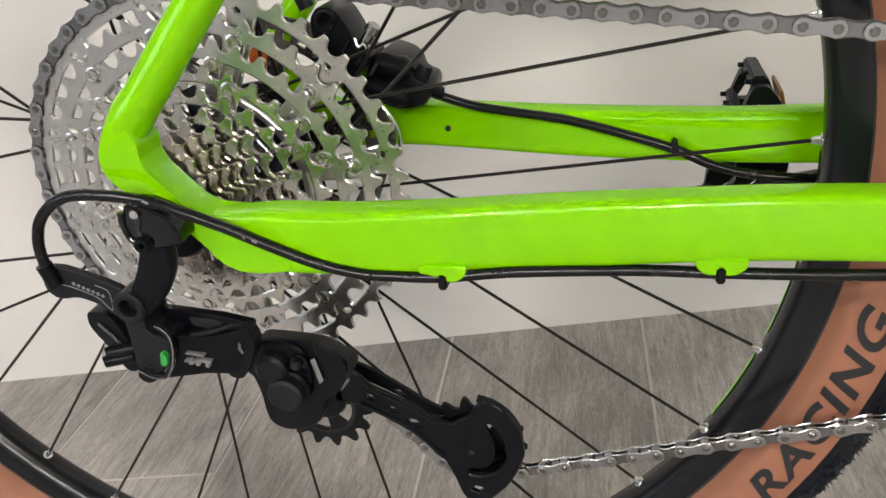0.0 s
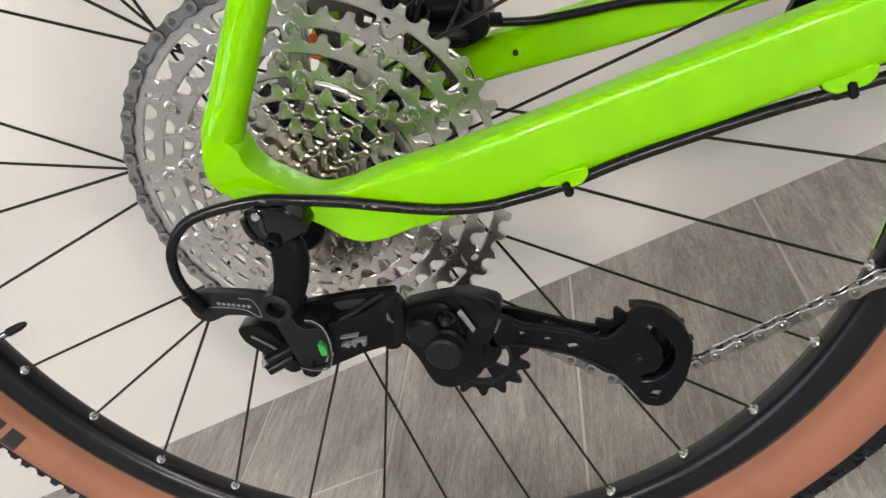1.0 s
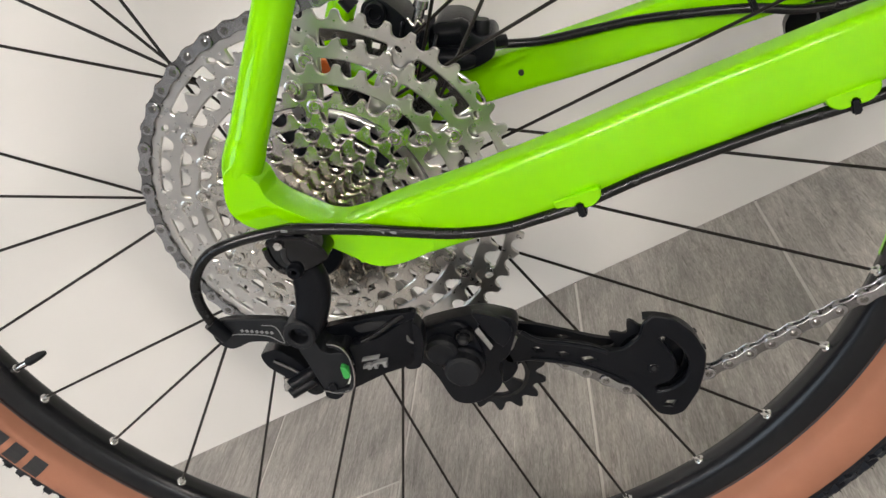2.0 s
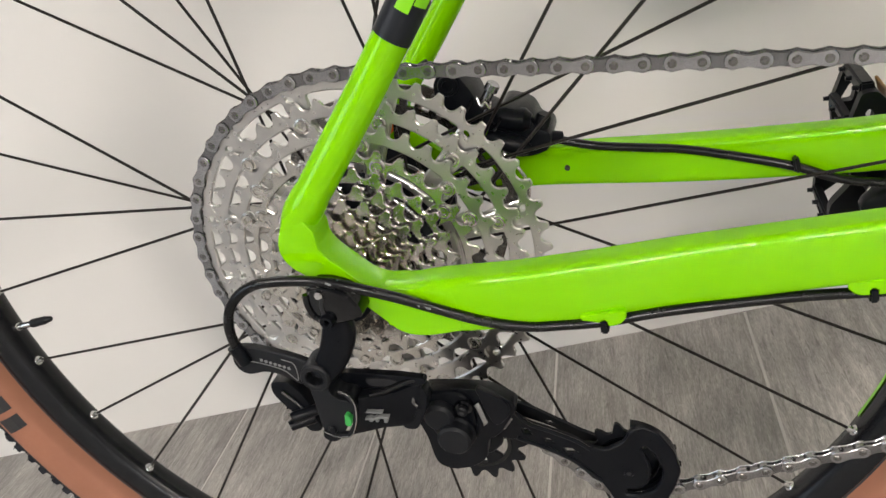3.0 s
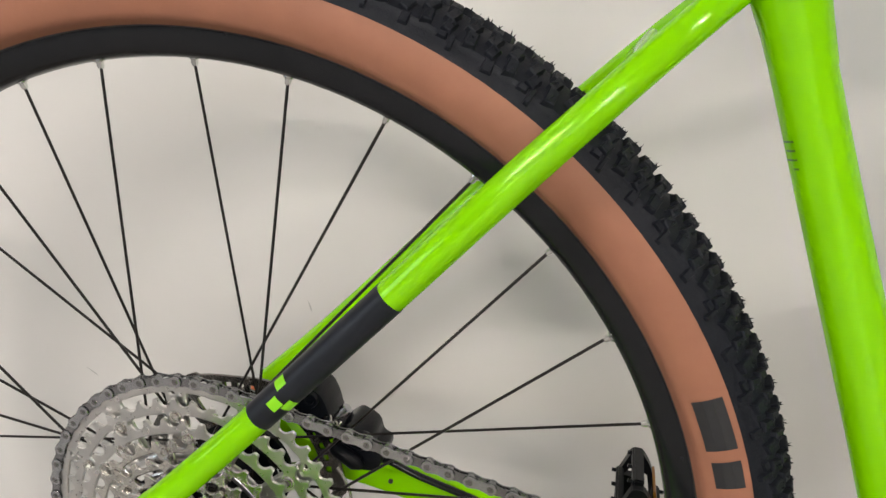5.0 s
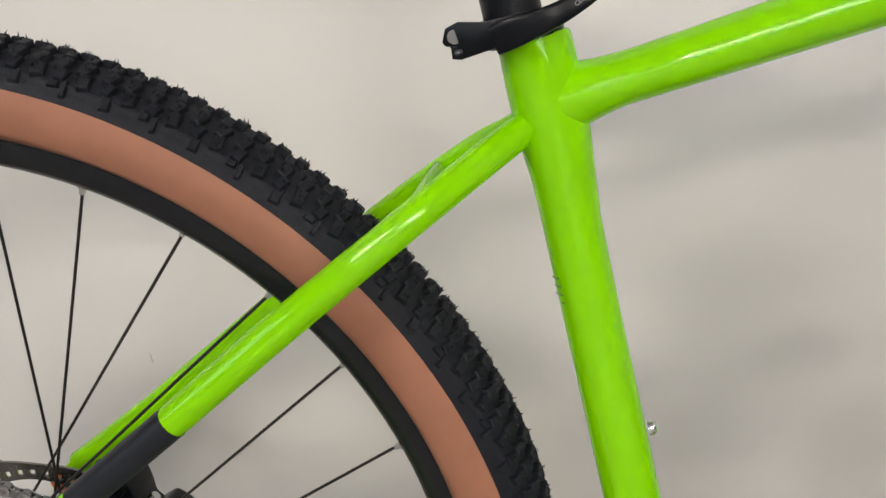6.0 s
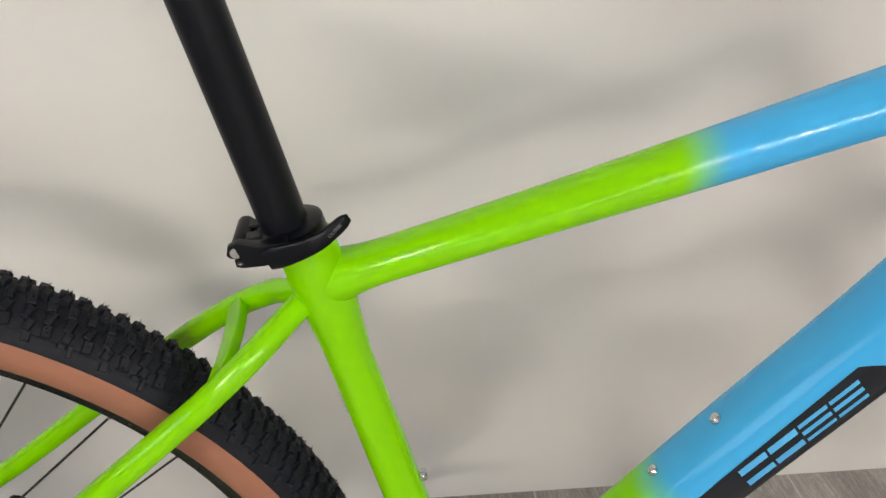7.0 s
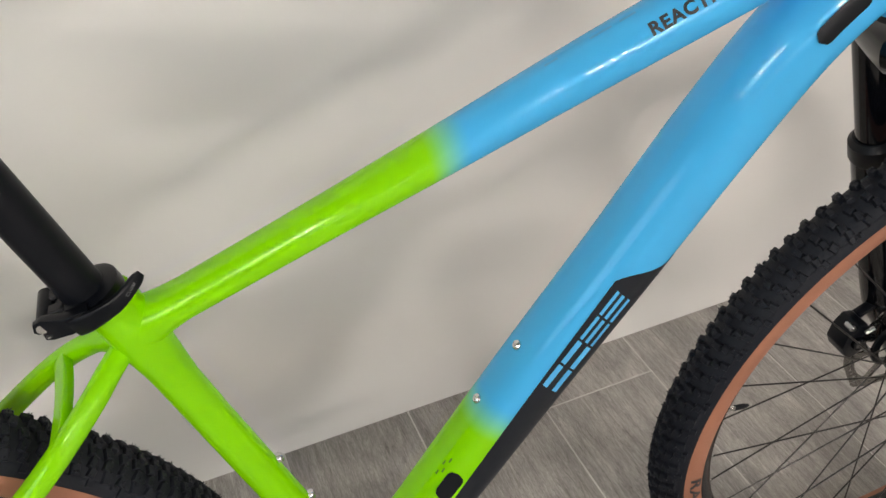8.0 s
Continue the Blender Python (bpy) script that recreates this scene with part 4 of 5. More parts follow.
pedal(1, 0.2740, 0.2815, 9)
pedal(-1, 0.615, 0.3295, -12)

# rear derailleur
def slab(outline, bevel=0.0015):
    """A plate whose corners carry their own depth: rows of x, near y, far y, z."""
    bm = bmesh.new()
    f = [bm.verts.new((x, a, z)) for x, a, b, z in outline]
    g = [bm.verts.new((x, b, z)) for x, a, b, z in outline]
    n = len(outline)
    bm.faces.new(f)
    bm.faces.new(g[::-1])
    for k in range(n):
        bm.faces.new((f[k], g[k], g[(k + 1) % n], f[(k + 1) % n]))
    bmesh.ops.recalc_face_normals(bm, faces=bm.faces)
    sharp = [e for e in bm.edges if e.calc_face_angle(0) > 0.6]
    bmesh.ops.bevel(bm, geom=sharp, offset=bevel, segments=2, profile=0.6, affect="EDGES", clamp_overlap=True)
    return bm


def moulded(outline, y0, y1, bevel=0.0022, r=0.003, mat=None, name="", label="", parent=None):
    """A cast part: a plate with round corners and softly rolled edges."""
    return part(name, plate(rounded(outline, r, 3), y0, y1, bevel, 3), mat or M_BLACK, parent, label, smooth=True)


MOUNT = [(0.0066, 0.3912), (0.0095, 0.3922), (0.0162, 0.3905), (0.0253, 0.3853), (0.0290, 0.3777), (0.0289, 0.3718), (0.0235, 0.3700), (0.0160, 0.3700), (0.0105, 0.3705), (0.0046, 0.3723), (0.0030, 0.3773), (0.0035, 0.3843)]
der = part("rear_derailleur", plate(rounded(MOUNT, 0.004), -0.1030, -0.0880, 0.003, 3), M_GLOSS, bike, "black alloy rear derailleur with long cage", smooth=True)
part("mount_rib", sweep([(x, -0.1028, z, 0.0016, 0.0016) for x, z in smooth_path(((0.0058, 0.3890), (0.0045, 0.3835), (0.0052, 0.3775), (0.0082, 0.3735)), 5)], 10, up=(0, 1, 0)), M_GLOSS, der, smooth=True)
part("mount_groove", sweep([(x, -0.1033, z, 0.0011, 0.0006) for x, z in smooth_path(((0.0135, 0.3855), (0.0110, 0.3812), (0.0108, 0.3770)), 5)], 10, up=(0, 1, 0)), M_INK, der, smooth=True)
part("mounting_bolt", disc(0.0127, 0.3878, -0.1052, -0.1028, 0.0021, 16, 0.0005), M_CHROME, der, "steel mounting bolt", smooth=True)
part("stop_screw", lathe_mesh("stop_screw", [(0.0016, -0.1040), (0.0016, -0.1058), (0.0030, -0.1060), (0.0038, -0.1048), (0.0040, -0.0990)], 20, centre=(0.0112, 0, 0.3738)), M_BLACK, der, smooth=True)
arm = [(0.0098, 0.3730, 0.0066, -0.0960), (0.0112, 0.3675, 0.0080, -0.0965), (0.0088, 0.3605, 0.0084, -0.0970), (0.0036, 0.3528, 0.0080, -0.0975), (-0.0024, 0.3465, 0.0074, -0.0980), (-0.0068, 0.3425, 0.0062, -0.0985)]
part("link_arm", sweep([(x, y, z, w, 0.0052) for x, z, w, y in smooth_path(arm, 6)], 24, square=2.8), M_BLACK, der, smooth=True)
PV = (-0.0092, 0.3439)
pv = lathe_mesh("pivot_ring", [(0.0045, -0.0990), (0.0045, -0.1046), (0.0051, -0.1052), (0.0070, -0.1052), (0.0079, -0.1043), (0.0080, -0.0900), (0.0045, -0.0900)], 32, centre=(PV[0], 0, PV[1]), closed=True)
part("pivot", pv, M_SATIN, der)
part("pivot_socket", disc(PV[0], PV[1], -0.0985, -0.0970, 0.0046, 18), M_INK, der)
LEVER = [(-0.0506, 0.3640), (-0.0468, 0.3659), (-0.0404, 0.3650), (-0.0303, 0.3605), (-0.0202, 0.3553), (-0.0120, 0.3500), (-0.0100, 0.3430), (-0.0160, 0.3380), (-0.0235, 0.3380), (-0.0255, 0.3413), (-0.0304, 0.3451), (-0.0382, 0.3488), (-0.0455, 0.3484), (-0.0495, 0.3490), (-0.0532, 0.3530), (-0.0536, 0.3584)]
arm2 = moulded(LEVER, -0.0990, -0.0945, 0.0014, 0.003, M_SATIN, "cable_arm", "black cable arm with pale maker mark", der)
for k in range(7):
    part("mark", box(-0.0375 + 0.0021 * k, -0.09935, 0.35545 - 0.00125 * k, -0.0361 + 0.0021 * k, -0.09905, 0.35695 - 0.00125 * k), M_GREY, arm2)
part("pinstripe", tube([(-0.0458, -0.0991, 0.3571), (-0.0389, -0.0991, 0.3548), (-0.0278, -0.0991, 0.3484), (-0.0238, -0.0991, 0.3424), (-0.0220, -0.0991, 0.3415), (-0.0205, -0.0991, 0.3505), (-0.0260, -0.0991, 0.3545)], 0.00024, 6), M_GREY, der)
LOW = [(-0.0075, 0.3370), (-0.0085, 0.3293), (-0.0060, 0.3262), (0.0000, 0.3245), (0.0008, 0.3194), (-0.0040, 0.3130), (-0.0112, 0.3048), (-0.0217, 0.3083), (-0.0212, 0.3139), (-0.0190, 0.3262), (-0.0178, 0.3370)]
moulded(LOW, -0.1000, -0.0800, 0.0022, 0.003, M_SATIN, "lower_knuckle", "", der)
moulded([(-0.0216, 0.3100), (-0.0120, 0.3055), (-0.0150, 0.3010), (-0.0205, 0.2998), (-0.0245, 0.3035)], -0.0995, -0.0820, 0.0020, 0.002, M_BLACK, "knuckle_foot", "", der)
part("trim_plate", perforated([(-0.0025, 0.3322), (0.0006, 0.3300), (0.0028, 0.3254), (0.0018, 0.3182), (-0.0022, 0.3097), (-0.0078, 0.3036), (-0.0156, 0.3047), (-0.0214, 0.3090), (-0.0150, 0.3062), (-0.0085, 0.3053), (-0.0035, 0.3106), (0.0003, 0.3184), (0.0011, 0.3248), (-0.0006, 0.3286), (-0.0030, 0.3302)], [], -0.1012, -0.0985), M_SATIN, der)
part("edge_trim", tube([(-0.0025, -0.1013, 0.3322), (0.0006, -0.1013, 0.3300), (0.0028, -0.1013, 0.3254), (0.0018, -0.1013, 0.3182), (-0.0022, -0.1013, 0.3097), (-0.0078, -0.1013, 0.3036), (-0.0156, -0.1013, 0.3047), (-0.0214, -0.1013, 0.3092)], 0.0004, 6), M_CHAIN, der, "bright machined edge")
moulded([(-0.0463, 0.3365), (-0.0480, 0.3290), (-0.0462, 0.3235), (-0.0408, 0.3130), (-0.0396, 0.3064), (-0.0373, 0.3010), (-0.0300, 0.3005), (-0.0290, 0.3137), (-0.0315, 0.3261), (-0.0360, 0.3350)], -0.0900, -0.0810, 0.0015, 0.003, M_BLACK, "inner_link_bar", "", der)
part("link_slot", sweep([(x, -0.0906, z, 0.0010, 0.0008) for x, z in ((-0.0415, 0.3300), (-0.0360, 0.3215), (-0.0330, 0.3140))], 8, up=(0, 1, 0)), M_CHAIN_DARK, der, smooth=True)
for x, z in ((-0.0387, 0.3160), (-0.0420, 0.3111)):
    part("limit_screw", sweep([(x - 0.001, -0.0960, z, 0.0028, 0.0028), (x, -0.0952, z, 0.0031, 0.0031), (x + 0.011, -0.0890, z - 0.0015, 0.0031, 0.0031)], 14), M_BLACK, der, smooth=True)
part("cable_end", sweep([(-0.0415, -0.083, 0.3260, 0.0007, 0.0007), (-0.0485, -0.083, 0.3145, 0.0007, 0.0007), (-0.0487, -0.083, 0.3142, 0.0015, 0.0015), (-0.0505, -0.083, 0.3116, 0.0011, 0.0011), (-0.0520, -0.083, 0.3093, 0.0016, 0.0016), (-0.0540, -0.083, 0.3065, 0.0013, 0.0013)], 10), M_CHROME, der, "crimped steel cable end", smooth=True)
part("green_tab", plate(rounded([(-0.0055, 0.3150), (-0.0040, 0.3190), (-0.0020, 0.3175), (-0.0018, 0.3140), (-0.0036, 0.3108), (-0.0064, 0.3118)], 0.001), -0.1030, -0.0990, 0.0006), material("green_plastic", (0.04, 0.36, 0.07), rough=0.35), der, "green plastic tab", smooth=True)
OP = [(0.0024, -0.0965, 0.3229), (0.0087, -0.0939, 0.3210), (0.0147, -0.0913, 0.3187), (0.0213, -0.0890, 0.3182), (0.0312, -0.0855, 0.3187), (0.0325, -0.0846, 0.3160), (0.0206, -0.0848, 0.2952), (0.0166, -0.0858, 0.2936), (0.0058, -0.0902, 0.2975), (-0.0055, -0.0944, 0.2994), (-0.0114, -0.0965, 0.3003), (-0.0055, -0.0959, 0.3067), (-0.0010, -0.0961, 0.3147)]
outer_link = part("outer_link_plate", slab([(x, y, y + 0.008, z) for x, y, z in OP], 0.0010), M_BLACK, der, "black outer link with pale model mark", smooth=True)
for x, z, w, h in ((0.0030, 0.3128, 0.0070, 0.0010), (0.0011, 0.3088, 0.0040, 0.0012), (0.0026, 0.3068, 0.0013, 0.0030), (0.0052, 0.3052, 0.0013, 0.0032), (0.0070, 0.3068, 0.0045, 0.0013), (0.0088, 0.3030, 0.0014, 0.0030)):
    yy = -0.0965 + 0.36 * (x - 0.0024) + 0.10 * (0.3229 - z)
    part("mark", slab([(x, yy - 0.0007, yy + 0.003, z), (x + w, yy + 0.36 * w - 0.0007, yy + 0.003 + 0.36 * w, z - w * 0.55), (x + w + 0.0008, yy + 0.36 * w - 0.0007, yy + 0.003 + 0.36 * w, z + h - w * 0.55), (x + 0.0008, yy - 0.0007, yy + 0.003, z + h)], 0.0001), M_GREY, outer_link)
moulded([(-0.0083, 0.3331), (0.0042, 0.3303), (0.0215, 0.3262), (0.0368, 0.3212), (0.0360, 0.3180), (0.0211, 0.3176), (0.0037, 0.3175), (-0.0094, 0.3235)], -0.0860, -0.0815, 0.0012, 0.002, M_BLACK, "upper_link", "", der)
part("link_hollow", plate(rounded([(0.0050, 0.3275), (0.0160, 0.3255), (0.0230, 0.3225), (0.0150, 0.3205), (0.0060, 0.3225)], 0.003), -0.0866, -0.0855), M_INK, der)
part("link_rib", sweep([(0.0080, -0.0935, 0.3218, 0.0012, 0.0012), (0.0150, -0.0900, 0.3205, 0.0014, 0.0014), (0.0270, -0.0860, 0.3215, 0.0014, 0.0014), (0.0350, -0.0830, 0.3205, 0.0014, 0.0014)], 12, square=3), M_GLOSS, der, smooth=True)
moulded([(0.0218, 0.3166), (0.0325, 0.3160), (0.0335, 0.3090), (0.0290, 0.3000), (0.0200, 0.2889), (0.0125, 0.2912), (0.0150, 0.3006)], -0.0845, -0.0760, 0.0018, 0.003, M_BLACK, "link_clevis", "", der)
part("clevis_slot", sweep([(0.0262, -0.0852, 0.3130, 0.0009, 0.0006), (0.0250, -0.0856, 0.3075, 0.0009, 0.0006), (0.0262, -0.0856, 0.3050, 0.0009, 0.0006)], 8, up=(0, 1, 0)), M_CHAIN_DARK, der, smooth=True)
part("link_pin", disc(-0.0165, 0.3085, -0.1012, -0.0900, 0.0026, 16, 0.0006), M_BLACK, der, smooth=True)
part("link_spring", tube([(0.0020 + 0.0012 * k, -0.078 + 0.0020 * math.sin(k * 1.6), 0.3255 - 0.0006 * k + 0.0020 * math.cos(k * 1.6)) for k in range(14)], 0.0006, 6, 3), M_CHAIN_DARK, der, smooth=True)
PK = [(0.0209, 0.2985), (0.0357, 0.2962), (0.0461, 0.2940), (0.0562, 0.2912), (0.0632, 0.2850), (0.0675, 0.2806), (0.0671, 0.2760), (0.0530, 0.2608), (0.0459, 0.2591), (0.0404, 0.2448), (0.0296, 0.2401), (0.0177, 0.2401), (0.0109, 0.2451), (0.0102, 0.2520), (0.0114, 0.2647), (0.0102, 0.2758), (0.0064, 0.2790)]
moulded(PK, -0.0620, -0.0530, 0.0022, 0.004, M_BLACK, "cage_knuckle", "", der)
moulded([(0.0190, 0.2985), (0.0330, 0.2970), (0.0430, 0.2930), (0.0455, 0.2850), (0.0430, 0.2680), (0.0360, 0.2580), (0.0260, 0.2570), (0.0190, 0.2650), (0.0160, 0.2790), (0.0160, 0.2950)], -0.0650, -0.0560, 0.0028, 0.005, M_BLACK, "clutch_body", "", der)
part("cap", disc(0.0265, 0.2835, -0.0715, -0.0600, 0.0086, 36, 0.0018), M_SATIN, der, smooth=True)
part("clutch_cap", disc(0.0320, 0.2705, -0.0755, -0.0600, 0.0094, 36, 0.0014), M_SATIN, der, "round black clutch cover", smooth=True)
part("clutch_collar", disc(0.0316, 0.2702, -0.0690, -0.0600, 0.0112, 36, 0.0016), M_BLACK, der, smooth=True)
part("screw_boss", disc(0.0405, 0.2850, -0.0670, -0.0580, 0.0050, 20, 0.001), M_GLOSS, der, smooth=True)
part("screw", disc(0.0405, 0.2850, -0.0700, -0.0640, 0.0030, 16, 0.0006), M_PLASTIC, der, smooth=True)
part("screw_socket", disc(0.0405, 0.2850, -0.0703, -0.0698, 0.0014, 10), M_INK, der)
part("clutch_lever", slab([(0.0462, -0.0650, -0.058, 0.2852), (0.0498, -0.0650, -0.058, 0.2866), (0.0506, -0.0650, -0.058, 0.2722), (0.0474, -0.0650, -0.058, 0.2702)], 0.0006), M_CHAIN, der, "bright clutch lever")
moulded([(0.0500, 0.2960), (0.0600, 0.2880), (0.0650, 0.2810), (0.0630, 0.2740), (0.0540, 0.2680), (0.0510, 0.2800)], -0.0640, -0.0600, 0.0016, 0.003, M_BLACK, "knuckle_fin", "", der)
part("knuckle_slot", sweep([(0.0560, -0.0606, 0.2640, 0.0012, 0.0008), (0.0620, -0.0606, 0.2700, 0.0012, 0.0008)], 8, up=(0, 1, 0)), M_CHAIN_DARK, der, smooth=True)
cage = rounded([(0.0440, 0.2640), (0.0530, 0.2580), (0.0609, 0.2476), (0.0717, 0.2408), (0.0848, 0.2317), (0.0912, 0.2243), (0.1002, 0.2202), (0.1117, 0.2248), (0.1165, 0.2319), (0.1241, 0.2346), (0.1320, 0.2284), (0.1378, 0.2138), (0.1385, 0.1988), (0.1335, 0.1885), (0.1253, 0.1764), (0.1115, 0.1646), (0.1047, 0.1644), (0.0979, 0.1690), (0.0953, 0.1850), (0.0919, 0.1967), (0.0850, 0.2068), (0.0782, 0.2155), (0.0654, 0.2262), (0.0520, 0.2354), (0.0378, 0.2395)], 0.003, 3)
holes = [[(0.0563, 0.2436), (0.0602, 0.2422), (0.0612, 0.2385), (0.0568, 0.2397)], [(0.0666, 0.2347), (0.0705, 0.2333), (0.0732, 0.2296), (0.0676, 0.2312)], [(0.0763, 0.2256), (0.0817, 0.2241), (0.0855, 0.2197), (0.0771, 0.2212)],
         rounded([(0.1199, 0.2193), (0.1227, 0.2200), (0.1268, 0.2135), (0.1288, 0.2021), (0.1268, 0.1935), (0.1208, 0.1865), (0.1117, 0.1836), (0.1040, 0.1853), (0.1046, 0.1893), (0.1131, 0.1885), (0.1187, 0.1922), (0.1222, 0.2011), (0.1218, 0.2099)], 0.0025, 2), [(0.1031, 0.1740), (0.1067, 0.1766), (0.1117, 0.1749), (0.1074, 0.1712)]]
part("outer_cage_plate", chamfered(cage, holes, -0.0375, -0.0345, 0.0007), M_BLACK, der, "black long derailleur cage plate")
for pts in (((0.0560, 0.2560), (0.0620, 0.2462), (0.0730, 0.2390), (0.0850, 0.2302), (0.0920, 0.2225)), ((0.0520, 0.2372), (0.0660, 0.2280), (0.0785, 0.2175), (0.0860, 0.2080), (0.0925, 0.1985))):
    part("cage_rib", sweep([(x, -0.0377, z, 0.0014, 0.0012) for x, z in smooth_path(pts, 5)], 8, up=(0, 1, 0)), M_BLACK, der, smooth=True)
inner_cage = rounded([(0.0440, 0.2560), (0.0600, 0.2460), (0.0860, 0.2230), (0.0980, 0.2150), (0.1110, 0.2160), (0.1260, 0.2180), (0.1320, 0.2040), (0.1250, 0.1860), (0.1080, 0.1780), (0.0950, 0.1960), (0.0850, 0.2130), (0.0700, 0.2290), (0.0500, 0.2420), (0.0380, 0.2480)], 0.005, 3)
part("inner_cage_plate", perforated(inner_cage, holes[1:2] + [[(TENS[0] + 0.0115 * math.cos(k * math.pi / 8), TENS[1] + 0.0115 * math.sin(k * math.pi / 8)) for k in range(16)]], -0.0215, -0.0190), M_BLACK, der)
part("cage_rim", sweep([(0.1105 + 0.0264 * math.cos(t), -0.0325, 0.2075 + 0.0272 * math.sin(t), 0.0010, 0.0028) for t in np.linspace(radians(-22), radians(75), 14)], 8, square=5, up=(0, 1, 0)), M_BLACK, der, smooth=True)
part("guide_plate", plate(rounded([(0.0110, 0.2440), (0.0170, 0.2560), (0.0340, 0.2600), (0.0440, 0.2520), (0.0430, 0.2340), (0.0330, 0.2270), (0.0200, 0.2290)], 0.004), -0.0375, -0.0345, 0.0008), M_BLACK, der, smooth=True)
for (cx, cz), y, nt, nm in ((GUIDE, -0.0275, 14, "guide_pulley"), (TENS, -0.028, 14, "tension_pulley")):
    per = 8
    me = polar_plate([0.0028, 0.0085, 0.0170, 0.0212, 0.0232], nt * per, y - 0.0011, y + 0.0011, lambda i, j: i != 1 or (j % 28) < 12, lambda i, j: (0, 0.02, 0.15, 0.65, 1, 1, 0.65, 0.15)[j % per] * 0.0062 if i == 4 else 0)
    part(nm, me, M_PLASTIC, der, "black toothed jockey wheel", m=pose(cx, 0, cz))
    part("pulley_ring", lathe_mesh("pulley_ring", [(0.0172, y - 0.0016), (0.0196, y - 0.0016), (0.0198, y - 0.0010)], 40, centre=(cx, 0, cz)), M_GLOSS, der)
    part("pulley_bolt", disc(cx, cz, y - 0.0102, y + 0.0100, 0.0030, 16, 0.0004), M_BLACK, der, smooth=True)
    part("bolt_socket", disc(cx, cz, y - 0.0105, y - 0.0100, 0.0014, 10), M_INK, der)

# shift cable and brake hose
shift = [(-0.0455, -0.1005, 0.3610), (-0.0452, -0.1010, 0.3695), (-0.0436, -0.1010, 0.3785), (-0.0383, -0.1010, 0.3880), (-0.0302, -0.1010, 0.3945), (-0.0210, -0.1010, 0.3980), (-0.0110, -0.1010, 0.3982), (0.0030, -0.1010, 0.3960), (0.0195, -0.1010, 0.3915), (0.0325, -0.1003, 0.3847), (0.0470, -0.0970, 0.3747), (0.0625, -0.0935, 0.3628), (0.0795, -0.0900, 0.3508), (0.0968, -0.0865, 0.3421), (0.1107, -0.0835, 0.3380), (0.1300, -0.0800, 0.3338), (0.1575, -0.0757, 0.3312), (0.1900, -0.0705, 0.3262), (0.2180, -0.0665, 0.3213), (0.2432, -0.0640, 0.3165), (0.30, -0.060, 0.3080), (0.36, -0.052, 0.2990), (0.42, -0.030, 0.2830), (0.47, -0.012, 0.3000), (0.51, -0.0270, 0.3740)]
part("shift_cable", tube(shift, 0.00255, 12, 6), M_HOSE, bike, "black shift cable housing looping to the derailleur", smooth=True)
part("ferrule", tube([(-0.0452, -0.1000, 0.3570), (-0.0462, -0.1010, 0.3680)], 0.0037, 14, 2), M_BLACK, bike, smooth=True)
for k in range(10):
    if k != 3:
        a = Vector((0.0195, -0.1035, 0.3922)).lerp(Vector((0.0625, -0.0962, 0.3640)), k / 10)
        part("cable_print", box(-0.0014, -0.0002, -0.0004, 0.0014, 0.0002, 0.0006), M_GREY, bike, m=Matrix.Translation(a) @ Matrix.Rotation(0.58, 4, "Y"))
hose = [(0.0990, 0.0600, 0.3800), (0.1240, 0.0600, 0.3680), (0.1480, 0.0580, 0.3610), (0.1740, 0.0545, 0.3545), (0.2000, 0.0500, 0.3455), (0.2300, 0.0460, 0.3330), (0.2500, 0.0450, 0.3210), (0.2750, 0.0450, 0.3120), (0.3200, 0.0430, 0.3040), (0.40, 0.034, 0.2880), (0.46, 0.014, 0.2960), (0.505, 0.027, 0.3700)]
part("brake_hose", tube(hose, 0.0026, 12, 6), M_HOSE, bike, "black hydraulic brake hose", smooth=True)

# rear brake caliper
cal = part("brake_caliper", plate(rounded([(0.0830, 0.4090), (0.0930, 0.4040), (0.0975, 0.3990), (0.0985, 0.3910), (0.1055, 0.3870), (0.1055, 0.3820), (0.1015, 0.3755), (0.0930, 0.3745), (0.0840, 0.3755), (0.0760, 0.3800), (0.0690, 0.3940), (0.0740, 0.4030)], 0.003), 0.0460, 0.0800, 0.0025, 2), M_BLACK, bike, "black hydraulic disc brake caliper", smooth=True)
part("caliper_body", plate(rounded([(0.0495, 0.4330), (0.0548, 0.4385), (0.0610, 0.4375), (0.0662, 0.4335), (0.0700, 0.4240), (0.0724, 0.4120), (0.0790, 0.4070), (0.0720, 0.4000), (0.0640, 0.3980), (0.0560, 0.4080), (0.0480, 0.4200)], 0.003), 0.0410, 0.0700, 0.0012, 2), M_BLACK, cal, smooth=True)
part("cylinder_bump", sweep([(0.0760, 0.0500, 0.4035, 0.0040, 0.0040), (0.0790, 0.0495, 0.4020, 0.0070, 0.0070), (0.0930, 0.0490, 0.3965, 0.0072, 0.0072), (0.0965, 0.0490, 0.3950, 0.0045, 0.0045)], 18), M_BLACK, cal, smooth=True)
part("cylinder_bump", sweep([(0.0700, 0.0440, 0.3950, 0.0030, 0.0030), (0.0740, 0.0435, 0.3920, 0.0055, 0.0055), (0.0880, 0.0430, 0.3830, 0.0058, 0.0058), (0.0920, 0.0435, 0.3800, 0.0030, 0.0030)], 16), M_BLACK, cal, smooth=True)
part("piston_cap", lathe_mesh("piston_cap", [(0.0012, 0.0395), (0.0032, 0.0395), (0.0035, 0.0380), (0.0054, 0.0380), (0.0060, 0.0392), (0.0062, 0.0440)], 24, centre=(0.0585, 0, 0.4305)), M_BLACK, cal, smooth=True)
